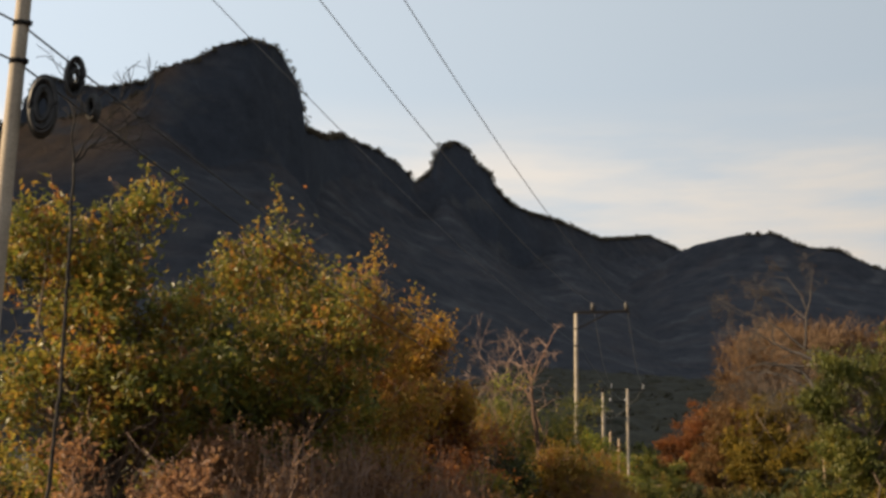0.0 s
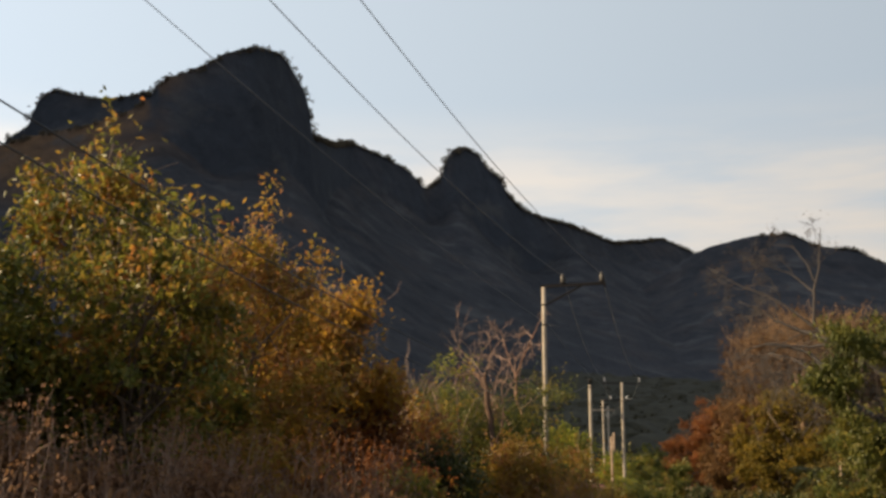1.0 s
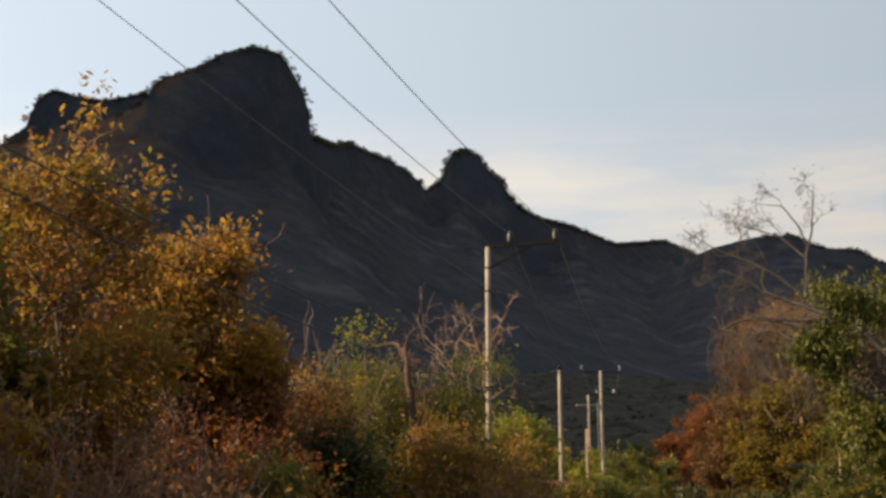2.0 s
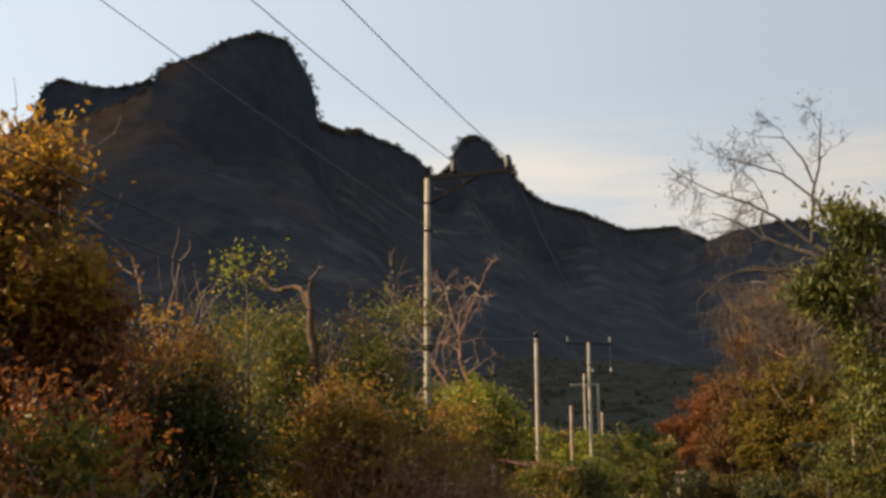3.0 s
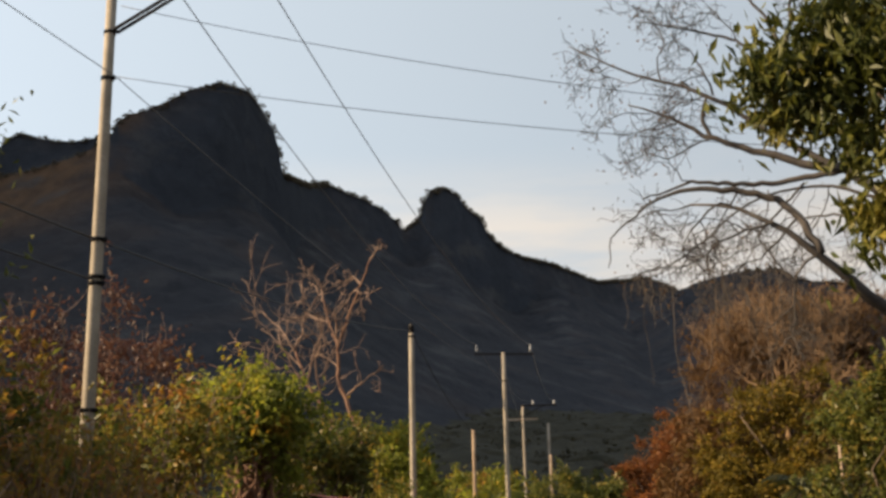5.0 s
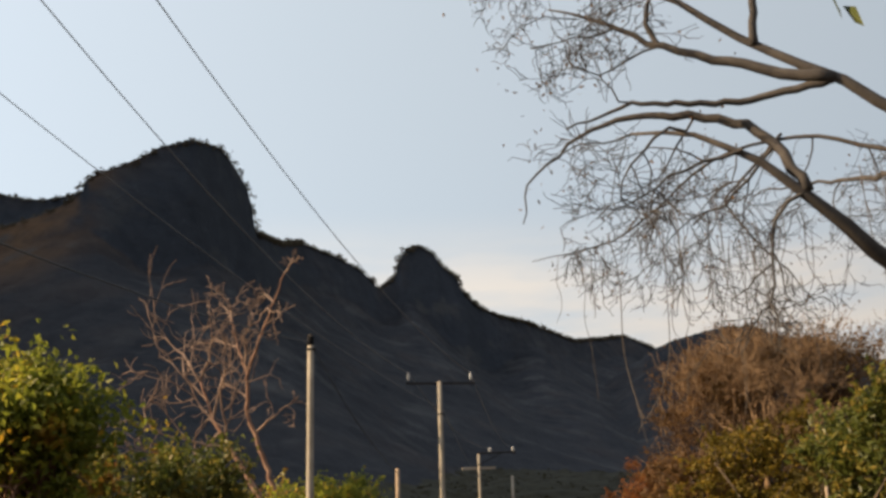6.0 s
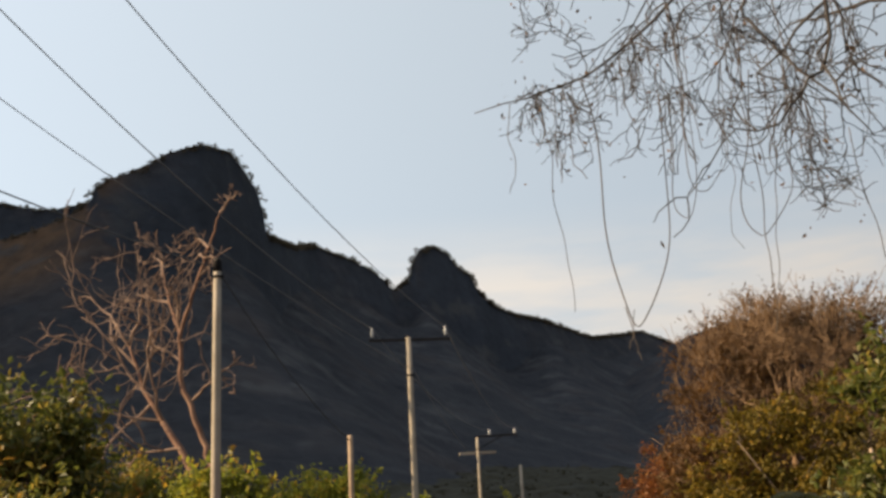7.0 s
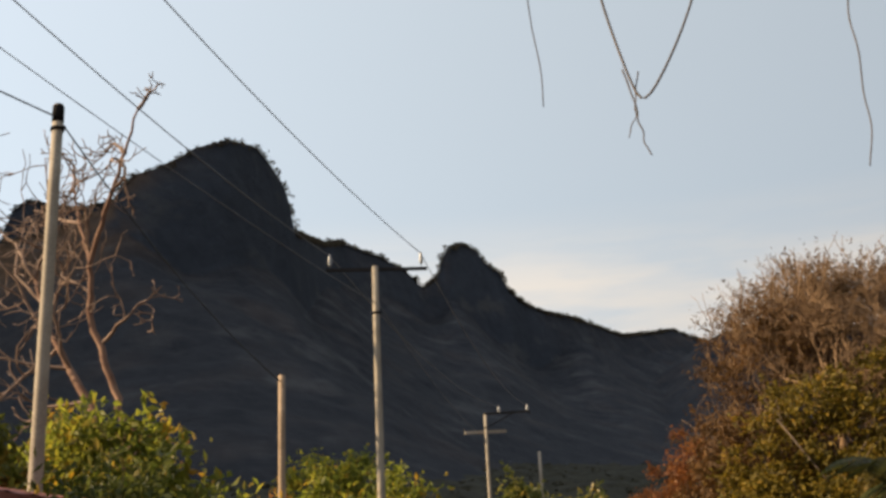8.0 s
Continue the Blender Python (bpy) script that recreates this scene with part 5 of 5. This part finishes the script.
big_arms += [((-4.8, 6.0, 8.98), (0.5, 0.3, -0.6), 0.8, 0.012), ((-3.4, 6.0, 9.45), (0.4, -0.3, -0.8), 1.6, 0.015), ((-3.2, 6.0, 9.7), (-0.5, 0.2, 0.6), 1.3, 0.015), ((-4.2, 6.0, 9.1), (-0.4, 0.1, 0.7), 1.1, 0.013),
             ((-0.6, 6.1, 10.8), (-0.4, 0.5, -0.8), 1.8, 0.018), ((2.0, 5.8, 9.6), (0.2, -0.4, -0.6), 1.7, 0.02)]
limb([(-0.6, 6.1, 10.9), (-1.9, 6.0, 9.6), (-1.3, 6.0, 8.6), (-0.8, 6.0, 8.0), (-0.4, 6.0, 7.3)], [0.035, 0.03, 0.024, 0.018, 0.008],
     ((-1.9, 6.0, 9.6), (-0.5, 0.3, -0.7), 1.5, 0.016),
     ((-1.3, 6.0, 8.6), (-0.7, -0.2, -0.3), 1.4, 0.014),
     ((-0.8, 6.0, 8.0), (0.3, 0.5, -0.3), 1.2, 0.012))
limb([(3.2, 4.9, 8.0), (1.8, 6.6, 9.8), (0.4, 8.6, 10.6), (-1.4, 9.6, 11.0)], [0.1, 0.08, 0.05, 0.015],
     ((0.4, 8.6, 10.6), (-0.5, -0.3, -0.8), 1.9, 0.02),
     ((-0.6, 9.2, 10.8), (-0.6, 0.4, -0.7), 1.9, 0.018),
     ((-1.4, 9.6, 11.0), (-0.9, 0.2, -0.5), 1.6, 0.016),
     ((1.8, 6.6, 9.6), (0.1, 0.5, -0.6), 1.7, 0.02))
bare_tree("tree", (0, 48.0, 0), 41, "large half-leafless tree overhanging the road", big_limbs, big_arms,
          M_BARK, depth=3, kids=3, spread=0.85, lift=0.05, bowed=0.2, curl=0.34, leaves=900, leaf_m=M_LEAF_STRAW, leaf_size=0.085, thin=0.0072)
leafy("tree", (4.6, 36.6, 0), [(-3.5, -1.1, 7.8, 0.8, 0.8, 0.7), (-3.85, -1.1, 6.4, 0.6, 0.7, 0.6), (-2.8, -1.1, 7.3, 0.8, 0.9, 0.8), (-2.8, -1.0, 6.0, 0.8, 0.9, 1.0), (-2.2, -0.6, 7.8, 1.2, 1.1, 1.1), (-2.5, -0.6, 5.0, 1.0, 1.1, 1.1), (-2.2, -0.4, 3.2, 1.2, 1.3, 1.5), (-1.0, 0.2, 9.0, 1.2, 1.1, 1.2), (0.2, 0.2, 6.4, 1.8, 1.8, 2.0), (-0.4, 0, 2.0, 2.0, 2.2, 2.0)], 42, M_LEAF_DROOP,
      "green tree with drooping narrow leaves overhanging the verge", "tree", 58000, 0.145, per_tip=110, gap=0.29, droop=0.75, trunk_r=0.13, ratio=0.32, stem_h=0.5, spread=0.24)
leafy("bush", (-10.2, 55.2, 0), [(0, 0, 1.2, 1.2, 1.2, 0.6), (0, 0, 0.8, 1.5, 1.5, 0.7)], 55, M_LEAF_DARK, "low dark green bush in front of the shed", "bush", 8000, 0.16, gap=0.1, trunk_r=0.06)
leafy("bush", (-10.4, 49.9, 0), [(0, 0, 2.4, 0.7, 0.7, 0.6), (-0.2, -0.8, 2.0, 0.8, 0.8, 0.8), (0, 0.2, 1.1, 1.0, 1.0, 0.9)], 59, M_LEAF_OLIVE, "low olive bush before the end of the shed", "bush", 9000, 0.14, gap=0.0, trunk_r=0.05)
leafy("bush", (-11.2, 57.8, 0), [(0, 0, 2.7, 0.6, 0.6, 0.5), (0, 0.3, 1.6, 0.9, 0.9, 1.1)], 60, M_LEAF_DARK, "dark green bush beside the shed posts", "bush", 6000, 0.15, gap=0.0, trunk_r=0.05)
leafy("tree", (4.6, 44.0, 0), [(0, 0, 6.0, 1.8, 1.8, 1.8), (-0.8, 0.4, 4.0, 1.8, 1.8, 1.6), (0, 0, 2.0, 2.4, 2.4, 2.0)], 48, M_LEAF_OLIVE, "olive tree below the overhanging limbs", "tree", 14000, 0.17, gap=0.2, trunk_r=0.12, twigs=20)
leafy("tree", (0.4, 65.0, 0), [(0.2, 0, 5.6, 2.2, 2.0, 1.7), (-0.5, 0, 3.6, 2.1, 2.0, 2.0), (1.6, 0.6, 6.2, 2.0, 2.0, 1.8), (0, 0, 1.8, 2.6, 2.6, 1.8)], 43, M_LEAF_DARK, "dark green bushy tree by the roadside", "tree", 19000, 0.19, gap=0.15, trunk_r=0.12)
leafy("bush", (-3.4, 84.0, ground_z(-3.6, 84)), [(0, 0, 3.4, 1.8, 1.8, 1.8), (1.8, 0.8, 5.0, 2.0, 2.0, 2.2), (0, 0, 1.8, 3.0, 2.6, 1.8)], 44, M_LEAF_SPENT, "olive roadside bush behind a slim post", "bush", 14000, 0.2, gap=0.1, twigs=24, trunk_r=0.09)
leafy("bush", (3.5, 92.0, ground_z(3, 92)), [(0, 0, 7.0, 3.0, 3.0, 3.0), (-2.0, 0.8, 4.4, 2.6, 2.6, 3.0), (1, 0, 3, 4, 3, 3)], 45, M_LEAF_SPENT, "brown dry roadside bush", "bush", 15000, 0.22, gap=0.1, twigs=40, trunk_r=0.12)
leafy("bush", (6.5, 57.0, 0), [(0, 0, 5.0, 2.4, 2.4, 2.4), (0.5, 0, 2.4, 3.0, 3.0, 2.4)], 46, M_LEAF_DARK, "dark green bush below the overhanging tree", "bush", 12000, 0.2, gap=0.1, trunk_r=0.1)
leafy("bush", (8.0, 40.0, 0), [(0, 0, 6.0, 3.0, 3.0, 3.0), (0.5, 0, 3, 3.4, 3.4, 3.0)], 47, M_LEAF_SPENT, "olive bush behind the roadside trees", "bush", 12000, 0.22, gap=0.1, twigs=20, trunk_r=0.1)

for k, (x, y, h) in enumerate(((-9.5, 97, 2.6), (-13.5, 104, 2.8), (-5.5, 101, 3.2), (-17.5, 112, 3.0), (-24, 123, 3.4), (0.8, 75.0, 2.4))):
    leafy("bush", (x, y, ground_z(x, y)), [(0, 0, h * 0.6, 2.2, 2.0, h * 0.36), (0.9, 0.4, h * 0.35, 2.4, 2.2, h * 0.33)], 280 + k, (M_LEAF_SHADE, M_LEAF_SPENT, M_LEAF_DARK)[k % 3],
          ("low blackish green bush at the road bend", "low half-dry bush at the road bend", "low dark green bush at the road bend")[k % 3], "bush", 6000, 0.2, gap=0.1, twigs=20, trunk_r=0.06, group="low bend bushes")


def palm(base, seed, label, leaf, size=1.0, tall=3.0):
    """A small palm: a short stem and arching fronds with narrow leaflets."""
    rng = np.random.default_rng(seed)
    th = thing("palm", base, label, "palm")
    th.scale = (size, size, size)
    stem = Tubes()
    stem.tube([(0, 0, -0.2), (0.1, 0, tall * 0.55), (0.0, 0.05, tall)], [0.16, 0.13, 0.12], 9)
    part("trunk", stem.mesh("trunk", M_BARK), th)
    for k in range(15):
        a = k * 2.4 + rng.normal() * 0.2
        rise = rng.uniform(-0.1, 1.2)
        d = np.array((math.cos(a), math.sin(a), 0.0))
        u = np.linspace(0, 1, 12)[:, None]
        mid = np.array((0, 0.05, tall)) + d * u * 2.2 + np.array((0, 0, 1)) * (rise * u * 1.6 - 1.5 * u ** 2.2)
        t = Tubes()
        t.tube(mid, [0.022, 0.006], 5)
        side = np.cross(d, (0, 0, 1))
        for i in range(1, 12):
            for q in range(3):
                c = mid[i] - (mid[i] - mid[i - 1]) * q / 3
                for sgn in (-1, 1):
                    e = c + side * sgn * 0.55 + d * 0.22 - np.array((0, 0, 0.25))
                    n = np.array((0, 0, 0.02))
                    w = d * 0.022
                    t.add([c - w, c + w, e + n, e - n], [(0, 1, 2, 3)])
        part("frond", t.mesh("frond", leaf), th)
    return th


palm((-3.5, 78.0, ground_z(-3.5, 78)), 5, "dark green palm by the roadside bushes", M_LEAF_SHADE, 0.85, 5.0)
palm((-17.2, 73.0, ground_z(-17, 73)), 9, "pale yellow-green palm beside the slim pole", M_LEAF_LIME, 1.3)


def hanging_vine(points, r, seed, label="pale bare vine hanging from the overhanging tree"):
    t = Tubes()
    rng = np.random.default_rng(seed)
    pts = np.array(points, float)
    k = np.linspace(0, 1, len(pts))
    u = np.linspace(0, 1, 44)
    p = np.stack([np.interp(u, k, pts[:, c]) for c in range(3)], 1)
    for _ in range(6):
        p[1:-1] = 0.25 * p[:-2] + 0.5 * p[1:-1] + 0.25 * p[2:]
    ln = np.linalg.norm(np.diff(pts, axis=0), axis=1).sum()
    for c in (0, 1):
        for w, a in ((2.6, 0.020), (6.3, 0.010)):
            p[:, c] += a * min(ln, 3.0) * np.sin(np.pi * u) * np.sin(w * np.pi * u + rng.uniform(0, 6.3))
    o = p[0].copy()
    t.tube(p - o, [r, r * 0.75], 5)
    ob = new("hanging_vine", t.mesh("hanging_vine", M_VINE))
    ob.location = o
    return tagged(ob, label, "vine", "hanging vines")


hanging_vine([(-4.5, 54.8, 9.5), (-4.42, 55.2, 9.0), (-4.42, 55.5, 8.0), (-4.5, 55.7, 7.0), (-4.40, 55.7, 6.0), (-4.26, 55.7, 5.45), (-3.97, 55.7, 5.85), (-3.68, 55.7, 6.6), (-3.5, 55.7, 7.2), (-3.42, 55.5, 8.2), (-3.35, 55.0, 9.4)], 0.013, 1, "pale looped vine hanging over the road")
hanging_vine([(-4.36, 55.7, 5.95), (-4.27, 55.7, 5.6), (-4.24, 55.7, 5.4), (-4.25, 55.72, 5.25), (-4.18, 55.7, 5.1)], 0.008, 2)
hanging_vine([(-4.22, 55.7, 5.9), (-4.27, 55.69, 5.6), (-4.3, 55.68, 5.45), (-4.36, 55.7, 5.3)], 0.007, 6)
hanging_vine([(-5.1, 54.2, 9.1), (-5.3, 55.6, 8.6), (-5.45, 56.6, 7.4), (-5.45, 56.8, 6.3)], 0.008, 3)
hanging_vine([(-2.4, 58.5, 10.0), (-2.55, 60.0, 8.4), (-2.45, 60.0, 7.2), (-2.6, 60.0, 6.2)], 0.011, 4)
hanging_vine([(-3.3, 55.6, 9.3), (-3.38, 56.0, 8.6), (-3.5, 56.0, 7.9), (-3.38, 56.0, 7.45), (-3.25, 56.0, 7.25), (-3.1, 56.0, 7.65), (-3.1, 56.0, 8.2), (-3.0, 55.6, 9.2)], 0.009, 11)
hanging_vine([(-3.1, 55.6, 9.4), (-3.22, 56.0, 8.4), (-3.08, 56.0, 7.7), (-2.84, 56.0, 7.65), (-2.6, 56.0, 8.15), (-2.6, 55.8, 8.9), (-2.4, 55.4, 9.5)], 0.009, 12)
hanging_vine([(-2.0, 55.4, 9.3), (-2.2, 56.0, 8.4), (-2.5, 56.0, 7.6), (-2.48, 56.0, 7.0), (-2.2, 56.0, 6.75), (-1.88, 56.0, 7.0), (-1.6, 56.0, 7.5), (-1.68, 56.0, 8.1), (-1.5, 55.4, 9.2)], 0.010, 13)
hanging_vine([(-1.8, 55.6, 9.2), (-1.91, 56.0, 8.2), (-1.92, 56.0, 7.5), (-1.95, 56.0, 6.7), (-2.1, 56.0, 5.95)], 0.008, 14)
hanging_vine([(-2.9, 55.4, 9.3), (-2.64, 56.0, 8.8), (-2.44, 56.0, 8.25), (-2.07, 56.0, 8.0), (-1.6, 56.0, 8.1), (-1.2, 56.0, 8.5), (-0.9, 55.4, 9.3)], 0.009, 15)
hanging_vine([(-1.4, 55.0, 9.4), (-1.3, 56.0, 8.5), (-1.1, 56.0, 7.9), (-0.7, 56.0, 7.75), (-0.4, 56.0, 8.2), (-0.3, 55.2, 9.2)], 0.009, 16)
hanging_vine([(-0.4, 54.6, 9.4), (-0.5, 55.4, 8.4), (-0.2, 55.6, 7.7), (0.2, 55.6, 7.9), (0.4, 55.2, 8.6), (0.5, 54.6, 9.4)], 0.009, 17)
vrng = np.random.default_rng(404)
for k in range(20):
    x, y = vrng.uniform(-3.4, 2.0), vrng.uniform(51.5, 57.5)
    z, w, drop = vrng.uniform(8.6, 9.8), vrng.uniform(0.2, 0.9), vrng.uniform(1.0, 2.6)
    if k % 3:
        hanging_vine([(x, y, z), (x + 0.05, y, z - drop * 0.6), (x + w * 0.3, y, z - drop), (x + w * 0.7, y, z - drop * 0.95), (x + w, y, z - drop * 0.5), (x + w * 0.9, y + 0.2, z + 0.1)], vrng.uniform(0.006, 0.010), 500 + k)
    else:
        hanging_vine([(x, y, z), (x + 0.1, y, z - drop * 0.5), (x - 0.05, y, z - drop), (x + 0.12, y, z - drop * 1.2)], vrng.uniform(0.006, 0.010), 500 + k)


for k in range(12):
    x = vrng.uniform(-5.6, -3.1)
    z, drop, w = float(np.interp(x, (-6.0, -4.5, -3.5, -2.9), (8.9, 9.0, 9.4, 10.0))), vrng.uniform(0.5, 1.6), vrng.uniform(-0.3, 0.3)
    hanging_vine([(x, 54.0, z), (x + w * 0.4, 54.0, z - drop * 0.4), (x + w * 0.2, 54.05, z - drop * 0.8), (x + w, 54.0, z - drop)], vrng.uniform(0.006, 0.010), 700 + k, "dry brown vine hanging from the end of a bare limb")

# ---------------------------------------------------------------- shed and house
def shed():
    """A low open shed with a corrugated red roof beside the road."""
    a, b = Vector((-11.3, 50.2, 0)), Vector((-14.2, 66.8, 0))
    along = (b - a).normalized()
    out = Vector((along.y, -along.x, 0))
    ln = (b - a).length
    th = thing("shed", a, "low roadside shed with a faded red metal roof", "shed")
    rot = Matrix((along, -out, Vector((0, 0, 1)))).transposed().to_4x4()
    th.matrix_world = Matrix.Translation(a) @ rot
    n = 130
    v, f = [], []
    for i in range(n + 1):
        u = i / n * ln
        wave = 0.02 * math.sin(i * math.pi / 2)
        for w, z in ((-0.5, 2.9), (1.5, 3.3)):
            v += [(u, w, z + wave + 0.35 * u / ln), (u, w, z + wave + 0.35 * u / ln - 0.012)]
        if i:
            q = i * 4
            f += [(q - 4, q - 2, q + 2, q), (q - 3, q + 1, q + 3, q - 1)]
    part("roof", mesh_from("roof", v, f, M_ROOF), th, "faded red corrugated roof sheet")
    for k in range(6):
        t = Tubes()
        t.tube([(0.3 + k * (ln - 0.6) / 5, -0.4, 0), (0.3 + k * (ln - 0.6) / 5, -0.4, 2.9 + 0.07 * k)], [0.07, 0.06], 8)
        part("post", t.mesh("post", M_WOOD), th)
    t = Tubes()
    t.box(pose(ln / 2, 1.4, 1.55), (ln, 0.15, 3.1))
    t.box(pose(ln * 0.85, 0.6, 1.2), (0.15, 1.6, 2.4))
    part("wall", t.mesh("wall", M_PLASTER, False), th)
    beam("eave_board", th, (0, -0.52, 2.82), (ln, -0.52, 3.17), 0.03, 0.14, M_ROOF)
    return th


shed()


def house():
    """A small tan house at the bend: walls with a dark window, and a flat roof slab."""
    th = thing("house", (-19.4, 100.8, ground_z(-19.4, 100.8)), "small tan house with a dark window at the road bend", "house")
    th.rotation_euler = (0, 0, radians(14))
    t = Tubes()
    for x0, x1, z0, z1 in ((-2.6, -0.2, 0, 2.9), (1.6, 2.6, 0, 2.9), (-0.2, 1.6, 0, 0.9), (-0.2, 1.6, 2.4, 2.9)):
        t.box(pose((x0 + x1) / 2, 0, (z0 + z1) / 2), (x1 - x0, 0.2, z1 - z0))
    t.box(pose(-2.5, 2.1, 1.45), (0.2, 4.0, 2.9))
    t.box(pose(2.5, 2.1, 1.45), (0.2, 4.0, 2.9))
    t.box(pose(0, 4.2, 1.45), (5.2, 0.2, 2.9))
    part("wall", t.mesh("wall", M_TAN, False), th)
    t = Tubes()
    t.box(pose(0, 2.0, 3.0), (5.8, 5.0, 0.18))
    part("roof", t.mesh("roof", M_TAN, False), th)
    t = Tubes()
    t.box(pose(0.7, 0.12, 1.65), (1.8, 0.03, 1.5))
    win = part("window", t.mesh("window", M_GLASS, False), th, "dark window pane")
    beam("sill", win, (-0.3, -0.12, 0.88), (1.7, -0.12, 0.88), 0.12, 0.08, M_PLASTER)
    return th


house()
